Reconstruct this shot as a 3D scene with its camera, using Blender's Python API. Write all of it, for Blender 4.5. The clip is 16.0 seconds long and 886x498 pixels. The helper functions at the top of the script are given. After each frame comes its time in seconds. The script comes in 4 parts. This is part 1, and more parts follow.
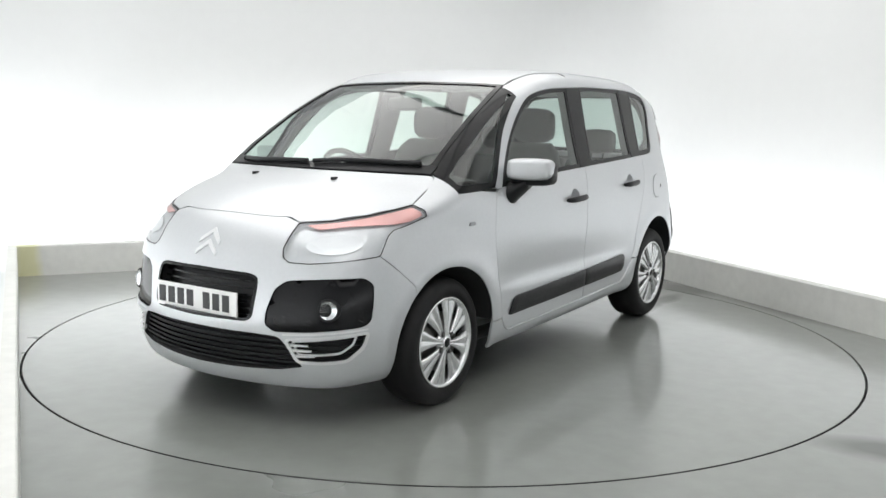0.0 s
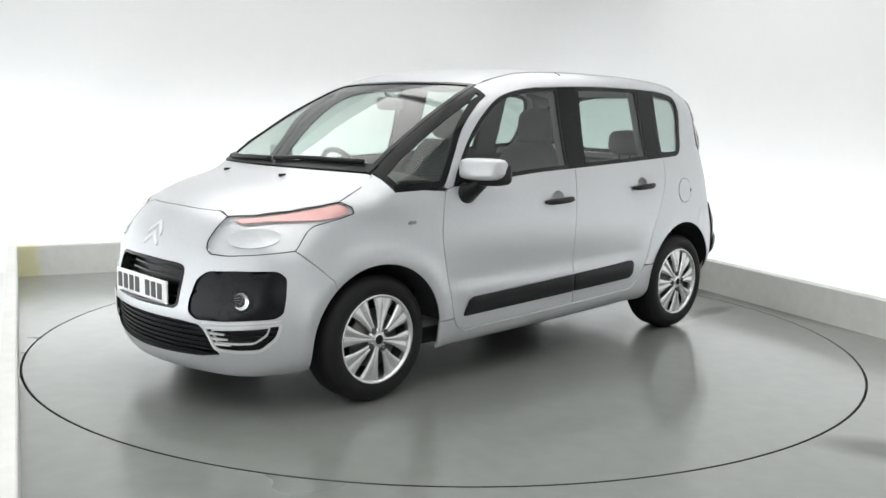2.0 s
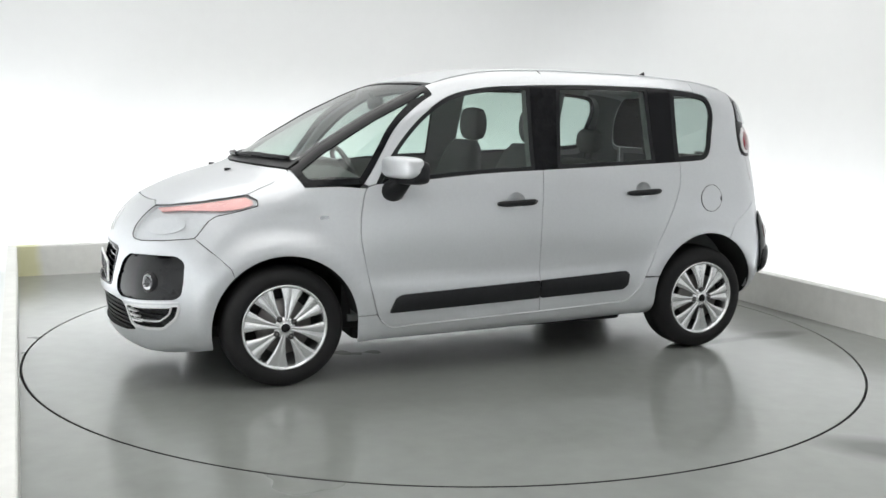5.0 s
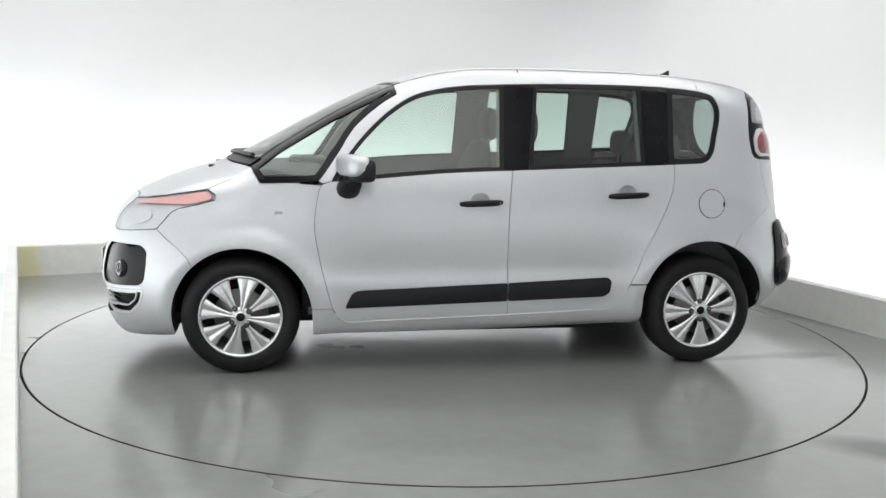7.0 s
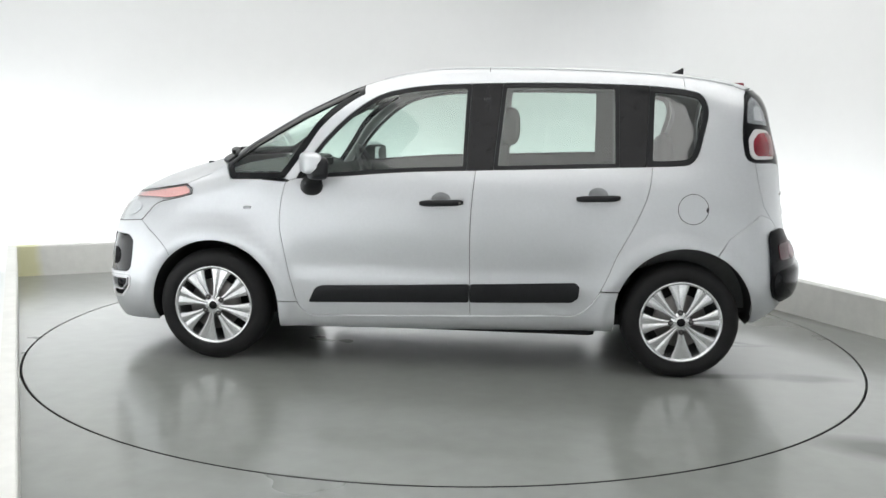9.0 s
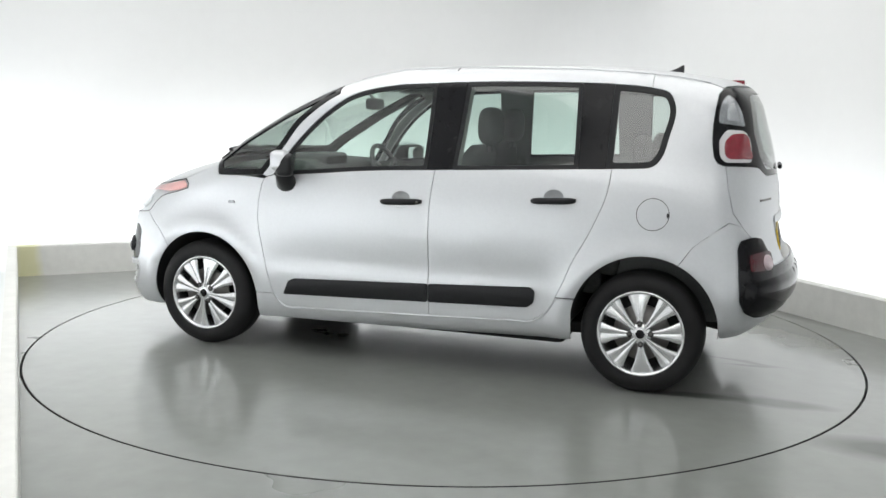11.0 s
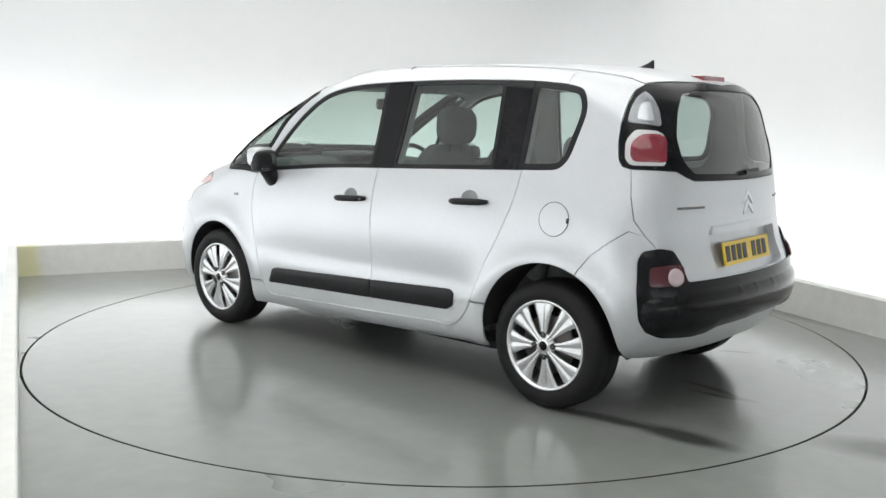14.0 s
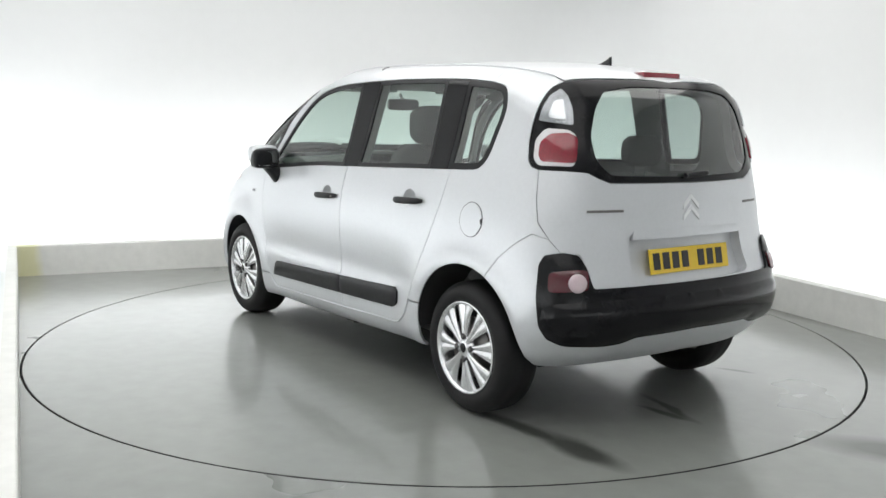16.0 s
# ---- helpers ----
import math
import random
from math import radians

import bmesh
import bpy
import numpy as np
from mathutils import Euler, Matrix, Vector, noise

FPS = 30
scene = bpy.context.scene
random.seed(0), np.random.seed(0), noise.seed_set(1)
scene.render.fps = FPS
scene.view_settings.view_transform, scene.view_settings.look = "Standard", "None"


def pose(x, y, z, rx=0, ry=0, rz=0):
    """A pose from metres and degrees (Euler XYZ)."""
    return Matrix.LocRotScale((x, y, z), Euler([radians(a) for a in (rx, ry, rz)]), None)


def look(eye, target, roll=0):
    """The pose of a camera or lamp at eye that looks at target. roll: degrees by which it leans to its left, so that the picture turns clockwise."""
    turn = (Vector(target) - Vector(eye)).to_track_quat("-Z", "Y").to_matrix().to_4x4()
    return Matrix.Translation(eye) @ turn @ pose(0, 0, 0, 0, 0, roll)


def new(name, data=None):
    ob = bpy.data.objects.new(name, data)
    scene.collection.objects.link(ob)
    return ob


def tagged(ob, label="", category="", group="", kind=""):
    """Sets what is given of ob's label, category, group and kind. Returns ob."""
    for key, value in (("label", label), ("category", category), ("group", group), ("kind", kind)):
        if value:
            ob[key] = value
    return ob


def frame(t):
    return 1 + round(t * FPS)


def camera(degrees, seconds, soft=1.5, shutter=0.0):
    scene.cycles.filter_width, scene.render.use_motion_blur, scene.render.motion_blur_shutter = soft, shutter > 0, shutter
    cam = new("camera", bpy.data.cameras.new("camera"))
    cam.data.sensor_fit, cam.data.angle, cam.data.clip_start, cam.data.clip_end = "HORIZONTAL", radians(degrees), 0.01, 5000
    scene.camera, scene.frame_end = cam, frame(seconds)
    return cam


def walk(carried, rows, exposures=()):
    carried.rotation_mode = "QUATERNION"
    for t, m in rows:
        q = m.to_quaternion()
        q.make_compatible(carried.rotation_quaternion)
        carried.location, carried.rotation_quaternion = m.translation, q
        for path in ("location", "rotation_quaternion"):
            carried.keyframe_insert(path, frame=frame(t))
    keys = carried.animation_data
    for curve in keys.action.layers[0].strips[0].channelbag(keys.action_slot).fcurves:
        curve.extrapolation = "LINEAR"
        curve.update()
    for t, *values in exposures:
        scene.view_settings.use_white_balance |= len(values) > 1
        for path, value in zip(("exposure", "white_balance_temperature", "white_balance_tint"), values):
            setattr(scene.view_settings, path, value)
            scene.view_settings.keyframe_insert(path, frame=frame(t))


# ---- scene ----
from mathutils import geometry

cam = camera(50.492, 16.0, soft=1.5)
EYE = (0.000, -5.808, 1.398)
VIEW = look(EYE, (-0.0146, -0.8614, 0.6680), 1.090)
walk(cam, [(0.0, VIEW), (16.0, VIEW)], exposures=[(0.0, 0.0), (16.0, 0.0)])

# heading of the turntable every half second, in degrees
TURN = [236.13, 233.40, 230.28, 226.87, 223.43, 220.08, 216.63, 213.30, 209.89, 206.49, 203.08, 199.66, 196.22, 192.78, 189.25, 185.76, 182.24, 178.66, 175.13, 171.50, 167.90, 164.30, 160.71, 157.12, 153.61, 150.20, 146.68, 142.97, 139.41, 135.92, 132.36, 128.89, 125.33]
CAR_AT = (-0.0570, 0.0228)       # the car's middle, off the turntable's axis
TABLE_R = 2.445

# ---- world and light ----
PHI = radians(24.5)                      # how the booth stands to the camera
world = bpy.data.worlds.new("World")
scene.world = world
world.use_nodes = True
world.node_tree.nodes["Background"].inputs[0].default_value = (0.8, 0.84, 0.86, 1)
world.node_tree.nodes["Background"].inputs[1].default_value = 0.3
CEILING_GLOW, COVE_WATTS = 1.20, 11


# ---- materials ----
def rgba(c):
    return (*c, 1.0)


def material(name, base, rough=0.5, metal=0.0, coat=0.0, grain=0.0, scale=60.0, spread=0.06, bump=0.0, rough_spread=0.0):
    """A surface whose colour, gloss and relief vary at two scales."""
    m = bpy.data.materials.new(name)
    m.use_nodes = True
    t = m.node_tree
    b = t.nodes["Principled BSDF"]
    b.inputs["Roughness"].default_value, b.inputs["Metallic"].default_value, b.inputs["Coat Weight"].default_value = rough, metal, coat
    b.inputs["Coat Roughness"].default_value = 0.06
    co = t.nodes.new("ShaderNodeTexCoord")
    big, fine = t.nodes.new("ShaderNodeTexNoise"), t.nodes.new("ShaderNodeTexNoise")
    big.inputs["Scale"].default_value, fine.inputs["Scale"].default_value = scale / 14, scale
    big.inputs["Detail"].default_value, fine.inputs["Detail"].default_value = 4, 3
    for n in (big, fine):
        t.links.new(co.outputs["Object"], n.inputs["Vector"])
    mix = t.nodes.new("ShaderNodeMath")
    mix.operation = "MULTIPLY_ADD"
    mix.inputs[1].default_value = 0.5
    half = t.nodes.new("ShaderNodeMath")
    half.operation = "MULTIPLY"
    half.inputs[1].default_value = 0.5
    t.links.new(fine.outputs[0], half.inputs[0])
    t.links.new(big.outputs[0], mix.inputs[0])
    t.links.new(half.outputs[0], mix.inputs[2])
    ramp = t.nodes.new("ShaderNodeValToRGB")
    lo, hi = [max(0, v * (1 - spread)) for v in base], [min(1, v * (1 + spread)) for v in base]
    ramp.color_ramp.elements[0].position, ramp.color_ramp.elements[1].position = 0.25, 0.75
    ramp.color_ramp.elements[0].color, ramp.color_ramp.elements[1].color = rgba(lo), rgba(hi)
    t.links.new(mix.outputs[0], ramp.inputs[0])
    t.links.new(ramp.outputs[0], b.inputs["Base Color"])
    if rough_spread:
        r = t.nodes.new("ShaderNodeMapRange")
        r.inputs[1].default_value, r.inputs[2].default_value = 0.1, 0.9
        r.inputs[3].default_value, r.inputs[4].default_value = rough - rough_spread, rough + rough_spread
        t.links.new(big.outputs[0], r.inputs[0])
        t.links.new(r.outputs[0], b.inputs["Roughness"])
    if bump:
        n = t.nodes.new("ShaderNodeBump")
        n.inputs["Strength"].default_value, n.inputs["Distance"].default_value = bump, 0.002
        t.links.new(fine.outputs[0], n.inputs["Height"])
        t.links.new(n.outputs[0], b.inputs["Normal"])
    return m


def glass(name, tint, gloss=1.45, steep=4.2):
    """Clear sheet: lets light straight through, tinted, and mirrors by its slant."""
    m = bpy.data.materials.new(name)
    m.use_nodes = True
    t = m.node_tree
    t.nodes.remove(t.nodes["Principled BSDF"])
    clear, shine, mix, f, power, scale = (t.nodes.new(k) for k in ("ShaderNodeBsdfTransparent", "ShaderNodeBsdfGlossy", "ShaderNodeMixShader", "ShaderNodeLayerWeight", "ShaderNodeMath", "ShaderNodeMath"))
    clear.inputs[0].default_value = rgba(tint)
    shine.inputs["Roughness"].default_value = 0.02
    f.inputs["Blend"].default_value = 0.5
    power.operation, scale.operation = "POWER", "MULTIPLY_ADD"
    power.inputs[1].default_value = steep
    scale.inputs[1].default_value, scale.inputs[2].default_value = 0.9, ((gloss - 1) / (gloss + 1)) ** 2 * 1.6
    t.links.new(f.outputs["Facing"], power.inputs[0])
    t.links.new(power.outputs[0], scale.inputs[0])
    t.links.new(scale.outputs[0], mix.inputs[0])
    t.links.new(clear.outputs[0], mix.inputs[1])
    t.links.new(shine.outputs[0], mix.inputs[2])
    t.links.new(mix.outputs[0], t.nodes["Material Output"].inputs[0])
    return m


def glowing(name, colour, strength):
    m = bpy.data.materials.new(name)
    m.use_nodes = True
    b = m.node_tree.nodes["Principled BSDF"]
    b.inputs["Base Color"].default_value = b.inputs["Emission Color"].default_value = rgba(colour)
    b.inputs["Emission Strength"].default_value = strength
    return m


def floor_material(name, streaks, m, tint=(0.035, 0.037, 0.033), share=0.92):
    """A surface m with stains and, on the floor, a painted kerb reflection in a tint. streaks: their tracks (x0, y0,
    x1, y1, half width).
    """
    t = m.node_tree
    b = t.nodes["Principled BSDF"]
    old = b.inputs["Base Color"].links[0].from_socket
    co = t.nodes.new("ShaderNodeTexCoord")
    warp = t.nodes.new("ShaderNodeTexNoise")
    warp.inputs["Scale"].default_value, warp.inputs["Detail"].default_value = 6.5, 8
    t.links.new(co.outputs["Object"], warp.inputs["Vector"])
    add = t.nodes.new("ShaderNodeVectorMath")
    add.operation = "MULTIPLY_ADD"
    add.inputs[1].default_value = (0.06, 0.06, 0)
    t.links.new(warp.outputs["Color"], add.inputs[0])
    t.links.new(co.outputs["Object"], add.inputs[2])

    def math(op, a, c):
        n = t.nodes.new("ShaderNodeMath")
        n.operation = op
        for i, v in enumerate((a, c)):
            if isinstance(v, (int, float)):
                n.inputs[i].default_value = v
            elif v is not None:
                t.links.new(v, n.inputs[i])
        return n.outputs[0]

    total = None
    for x0, y0, x1, y1, half in streaks:
        length, a = math_len(x0, y0, x1, y1)
        mp = t.nodes.new("ShaderNodeMapping")
        mp.vector_type = "TEXTURE"
        mp.inputs["Location"].default_value = ((x0 + x1) / 2 + 0.03, (y0 + y1) / 2 + 0.03, 0)
        mp.inputs["Rotation"].default_value = (0, 0, a)
        mp.inputs["Scale"].default_value = (length / 2, half, 1)
        t.links.new(add.outputs[0], mp.inputs["Vector"])
        flat = t.nodes.new("ShaderNodeVectorMath")
        flat.operation = "MULTIPLY"
        flat.inputs[1].default_value = (1, 1, 0)
        t.links.new(mp.outputs[0], flat.inputs[0])
        ln = t.nodes.new("ShaderNodeVectorMath")
        ln.operation = "LENGTH"
        t.links.new(flat.outputs[0], ln.inputs[0])
        r = t.nodes.new("ShaderNodeMapRange")
        r.inputs[1].default_value, r.inputs[2].default_value = 1.2, 0.5
        r.inputs[3].default_value, r.inputs[4].default_value = 0, 1
        t.links.new(ln.outputs["Value"], r.inputs[0])
        total = r.outputs[0] if total is None else math("MAXIMUM", total, r.outputs[0])
    if total is not None:
        mx = t.nodes.new("ShaderNodeMixRGB")
        mx.inputs[2].default_value = rgba(tint)
        t.links.new(math("MULTIPLY", total, share), mx.inputs[0])
        t.links.new(old, mx.inputs[1])
        t.links.new(mx.outputs[0], b.inputs["Base Color"])
    return m


def math_len(x0, y0, x1, y1):
    return math.hypot(x1 - x0, y1 - y0), math.atan2(y1 - y0, x1 - x0)


SILVER = material("silver_paint", (0.59, 0.605, 0.625), rough=0.37, metal=0.52, coat=0.25, scale=900, spread=0.04)
BLACK_TRIM = material("black_plastic", (0.013, 0.0135, 0.015), rough=0.34, scale=500, spread=0.2, bump=0.1)
GLOSS_BLACK = material("gloss_black", (0.006, 0.0063, 0.0075), rough=0.14, scale=300, spread=0.2)
RUBBER = material("tyre_rubber", (0.012, 0.012, 0.0125), rough=0.6, scale=220, spread=0.25, bump=0.2)
ALLOY = material("alloy", (0.66, 0.67, 0.68), rough=0.27, metal=0.85, coat=0.2, scale=400, spread=0.06)
SATIN = material("satin_trim", (0.74, 0.75, 0.76), rough=0.28, metal=0.35, scale=200, spread=0.03)
LAMP_CLEAR = material("upper_lamp", (0.36, 0.37, 0.385), rough=0.22, metal=0.4, scale=160, spread=0.6)
CHROME = material("chrome", (0.78, 0.79, 0.80), rough=0.10, metal=1.0, scale=200, spread=0.02)
DARK = material("dark_lining", (0.012, 0.012, 0.013), rough=0.8, scale=90, spread=0.3)
STEEL = material("brake_steel", (0.16, 0.155, 0.15), rough=0.45, metal=0.8, scale=150, spread=0.25)
TRIM = material("door_card", (0.12, 0.125, 0.125), rough=0.65, scale=400, spread=0.15, bump=0.15)
PILLAR_TRIM = material("pillar_trim", (0.20, 0.21, 0.205), rough=0.75, scale=400, spread=0.1, bump=0.1)
HEADLINER = material("headliner", (0.36, 0.37, 0.36), rough=0.9, scale=500, spread=0.06)
FABRIC = material("seat_fabric", (0.09, 0.095, 0.095), rough=0.9, scale=700, spread=0.3, bump=0.3)
DASH = material("dashboard", (0.055, 0.058, 0.058), rough=0.6, scale=600, spread=0.15, bump=0.2)
WINDOW = glass("window_glass", (0.72, 0.82, 0.775), 1.65)
DARK_WINDOW = glass("rear_glass", (0.66, 0.74, 0.71), 1.9)
SCREEN = glass("windscreen_glass", (0.76, 0.845, 0.80), 1.55, steep=3.5)
LENS = glass("lamp_lens", (0.95, 0.96, 0.97), 1.4)
RED_LENS = material("red_lens", (0.21, 0.007, 0.02), rough=0.12, coat=1.0, scale=120, spread=0.25)
DEEP_RED = material("deep_red_lens", (0.065, 0.004, 0.010), rough=0.15, coat=0.6, scale=120, spread=0.2)
ROUND_LENS = material("round_lens", (0.47, 0.38, 0.40), rough=0.15, coat=0.8, scale=150, spread=0.12)
RING = material("lamp_ring", (0.60, 0.59, 0.60), rough=0.2, coat=0.5, scale=120, spread=0.06)
AMBER = material("indicator_reflector", (0.80, 0.42, 0.39), rough=0.3, metal=0.2, coat=0.6, scale=120, spread=0.15)
REFLECTOR = material("lamp_reflector", (0.66, 0.67, 0.68), rough=0.28, metal=0.4, scale=60, spread=0.08)
WHITE_LENS = material("white_lens", (0.78, 0.76, 0.76), rough=0.15, coat=1.0, scale=120, spread=0.08)
WHITE_PLATE = material("white_plate", (0.78, 0.78, 0.77), rough=0.35, scale=80, spread=0.03)
YELLOW_PLATE = material("yellow_plate", (0.72, 0.50, 0.03), rough=0.35, scale=80, spread=0.05)
INK = material("plate_ink", (0.02, 0.02, 0.022), rough=0.5, scale=200, spread=0.1)
for dull in (BLACK_TRIM, GLOSS_BLACK, RUBBER):
    dull.node_tree.nodes["Principled BSDF"].inputs["Specular IOR Level"].default_value = 0.22
BOOTH = material("booth_white", (0.775, 0.785, 0.785), rough=0.85, scale=9, spread=0.015)
KERB = floor_material("kerb_white", [(-3.50, 1.68, -3.30, 1.76, 0.10), (-3.44, 1.66, -3.42, 1.80, 0.05)], material("kerb_white", (0.69, 0.69, 0.665), rough=0.6, scale=14, spread=0.10, bump=0.15), (0.62, 0.60, 0.24), 0.6)
CEILING = material("ceiling_white", (0.82, 0.82, 0.82), rough=0.9, scale=9, spread=0.02)
GLOW = glowing("light_diffuser", (1.0, 0.99, 0.97), CEILING_GLOW)
def concrete(name, sheen=0.75, blur=0.13, spread=0.10):
    m = material(name, (0.225, 0.236, 0.222), rough=0.30, scale=9, spread=spread, rough_spread=0.08)
    t = m.node_tree
    b = t.nodes["Principled BSDF"]
    b.inputs["Coat Weight"].default_value = sheen
    # worn and polished drifts in the sealer
    drift, r = t.nodes.new("ShaderNodeTexNoise"), t.nodes.new("ShaderNodeMapRange")
    drift.inputs["Scale"].default_value, drift.inputs["Detail"].default_value, drift.inputs["Distortion"].default_value = 1.7, 6, 0.8
    r.inputs[1].default_value, r.inputs[2].default_value, r.inputs[3].default_value, r.inputs[4].default_value = 0.3, 0.7, blur * 0.55, blur * 1.6
    co = t.nodes.new("ShaderNodeTexCoord")
    t.links.new(co.outputs["Object"], drift.inputs["Vector"])
    t.links.new(drift.outputs[0], r.inputs[0])
    t.links.new(r.outputs[0], b.inputs["Coat Roughness"])
    return m


# a thin dark band runs along the back kerb; the rest are damp stains
# two bands along the right kerb paint in its dark reflection
FLOOR = floor_material("sealed_concrete", [(1.62, -1.85, 2.25, -2.1, 0.15), (2.2, 1.55, 2.78, 0.25, 0.15), (1.75, 1.95, 2.15, 1.45, 0.22), (-2.2, 2.2, 0.9, 3.6, 0.10), (2.3, -1.2, 2.7, -1.0, 0.08)], concrete("sealed_concrete", 0.65, 0.14, 0.16))
TABLE = floor_material("turntable_concrete", [(-1.25, 0.77, -2.0, 0.69, 0.055), (-1.72, 0.70, -2.26, 0.70, 0.085), (-1.70, 0.04, -2.02, -0.01, 0.03), (-1.45, -0.85, -1.62, -0.94, 0.025), (-1.58, -0.12, -2.02, 0.0, 0.026)], concrete("turntable_concrete", spread=0.15))


# ---- mesh helpers ----
def emit(name, verts, faces, mat, parent=None, label="", smooth=True, normals=None):
    """One mesh object; normals: one for each corner, or None."""
    me = bpy.data.meshes.new(name)
    me.from_pydata([tuple(v) for v in verts], [], faces)
    me.polygons.foreach_set("use_smooth", [smooth] * len(me.polygons))
    if normals is not None:
        me.normals_split_custom_set([tuple(n) for n in normals])
    me.materials.append(mat)
    ob = new(name, me)
    if parent is not None:
        ob.parent = parent
    if label:
        ob["label"] = label
    return ob


def part(name, bm, mat, parent=None, label="", smooth=False):
    me = bpy.data.meshes.new(name)
    bmesh.ops.recalc_face_normals(bm, faces=bm.faces)
    bm.to_mesh(me)
    bm.free()
    me.polygons.foreach_set("use_smooth", [smooth] * len(me.polygons))
    me.materials.append(mat)
    ob = new(name, me)
    if parent is not None:
        ob.parent = parent
    if label:
        ob["label"] = label
    return ob


def block(bm, lo, hi, bevel=0.0, m=None, segments=2):
    """A box from corner to corner, its edges rounded."""
    lo, hi = Vector(lo), Vector(hi)
    r = bmesh.ops.create_cube(bm, size=1)
    vs = r["verts"]
    bmesh.ops.scale(bm, vec=hi - lo, verts=vs)
    bmesh.ops.translate(bm, vec=(lo + hi) / 2, verts=vs)
    if bevel:
        es = list({e for v in vs for e in v.link_edges})
        vs = list({v for f in bmesh.ops.bevel(bm, geom=es, offset=bevel, segments=segments, affect="EDGES", profile=0.6)["faces"] for v in f.verts} | {v for v in vs if v.is_valid})
    if m is not None:
        bmesh.ops.transform(bm, matrix=m, verts=[v for v in vs if v.is_valid])
    return vs


def boxed(name, lo, hi, mat, parent=None, label="", bevel=0.0, m=None, smooth=False, segments=2):
    bm = bmesh.new()
    block(bm, lo, hi, bevel, m, segments)
    return part(name, bm, mat, parent, label, smooth)


def lathe(name, rows, mat, parent=None, label="", n=72, m=None, close=False):
    """Rows of (radius, along y) turned about the y axis."""
    verts, faces = [], []
    k = len(rows)
    for i in range(n):
        a = 2 * math.pi * i / n
        for r, y in rows:
            verts.append((r * math.cos(a), y, r * math.sin(a)))
    for i in range(n):
        j = (i + 1) % n
        for q in range(k if close else k - 1):
            w = (q + 1) % k
            faces.append((i * k + q, j * k + q, j * k + w, i * k + w))
    if m is not None:
        verts = [m @ Vector(v) for v in verts]
    return emit(name, verts, faces, mat, parent, label)


def tube(name, pts, radius, mat, parent=None, label="", n=8, closed=False):
    """A round bar along a line of points."""
    p = [Vector(q) for q in pts]
    verts, faces = [], []
    for i, q in enumerate(p):
        a = p[i - 1] if i or closed else q
        b = p[(i + 1) % len(p)] if i + 1 < len(p) or closed else q
        d = (b - a).normalized()
        s = d.cross(Vector((0.13, 0.31, 0.94))).normalized()
        w = s.cross(d)
        for j in range(n):
            g = 2 * math.pi * j / n
            verts.append(q + radius * (math.cos(g) * s + math.sin(g) * w))
    m = len(p)
    for i in range(m if closed else m - 1):
        for j in range(n):
            a, b = i * n + j, i * n + (j + 1) % n
            c, d = ((i + 1) % m) * n + (j + 1) % n, ((i + 1) % m) * n + j
            faces.append((a, b, c, d))
    if not closed:
        faces += [tuple(range(n)), tuple(range((m - 1) * n, m * n))]
    return emit(name, verts, faces, mat, parent, label)


# ---- the bodywork's shape: a hull, and panels cut on it ----
def smooth_line(pts, n=8, closed=False):
    """A Catmull-Rom curve through the points."""
    p = np.array(pts, float)
    m = len(p)
    out = []
    for i in range(m if closed else m - 1):
        if closed:
            a, b, c, d = p[(i - 1) % m], p[i], p[(i + 1) % m], p[(i + 2) % m]
        else:
            b, c = p[i], p[i + 1]
            a = p[i - 1] if i else 2 * b - c
            d = p[i + 2] if i + 2 < m else 2 * c - b
        la, lb, lc = (max(np.linalg.norm(v), 1e-6) ** 0.5 for v in (b - a, c - b, d - c))
        t0, t1, t2, t3 = 0, la, la + lb, la + lb + lc
        for t in np.linspace(t1, t2, n, endpoint=False):
            A1 = (t1 - t) / (t1 - t0) * a + (t - t0) / (t1 - t0) * b
            A2 = (t2 - t) / (t2 - t1) * b + (t - t1) / (t2 - t1) * c
            A3 = (t3 - t) / (t3 - t2) * c + (t - t2) / (t3 - t2) * d
            B1 = (t2 - t) / (t2 - t0) * A1 + (t - t0) / (t2 - t0) * A2
            B2 = (t3 - t) / (t3 - t1) * A2 + (t - t1) / (t3 - t1) * A3
            out.append((t2 - t) / (t2 - t1) * B1 + (t - t1) / (t2 - t1) * B2)
    if not closed:
        out.append(p[-1])
    return np.array(out)


SIDE_PROFILE = [(1.75, .145), (1.90, .150), (2.012, .178), (2.064, .26), (2.086, .40), (2.089, .50), (2.071, .60), (2.036, .71), (1.988, .81), (1.902, .90),
                (1.775, .968), (1.63, 1.025), (1.50, 1.062), (1.40, 1.092), (1.32, 1.132), (1.10, 1.250), (.90, 1.358), (.70, 1.459), (.54, 1.531), (.36, 1.586),
                (.12, 1.634), (-.2, 1.655), (-.6, 1.660), (-1.0, 1.652), (-1.35, 1.627), (-1.58, 1.592), (-1.70, 1.55), (-1.76, 1.48),
                (-1.80, 1.36), (-1.845, 1.2), (-1.868, 1.05), (-1.885, .9), (-1.91, .78), (-1.95, .68), (-1.965, .58), (-1.950, .46),
                (-1.895, .36), (-1.80, .29), (-1.6, .25), (-.8, .22), (0, .20), (.8, .18)]
GX, GZ, GS = -2.5, -.3, .0125


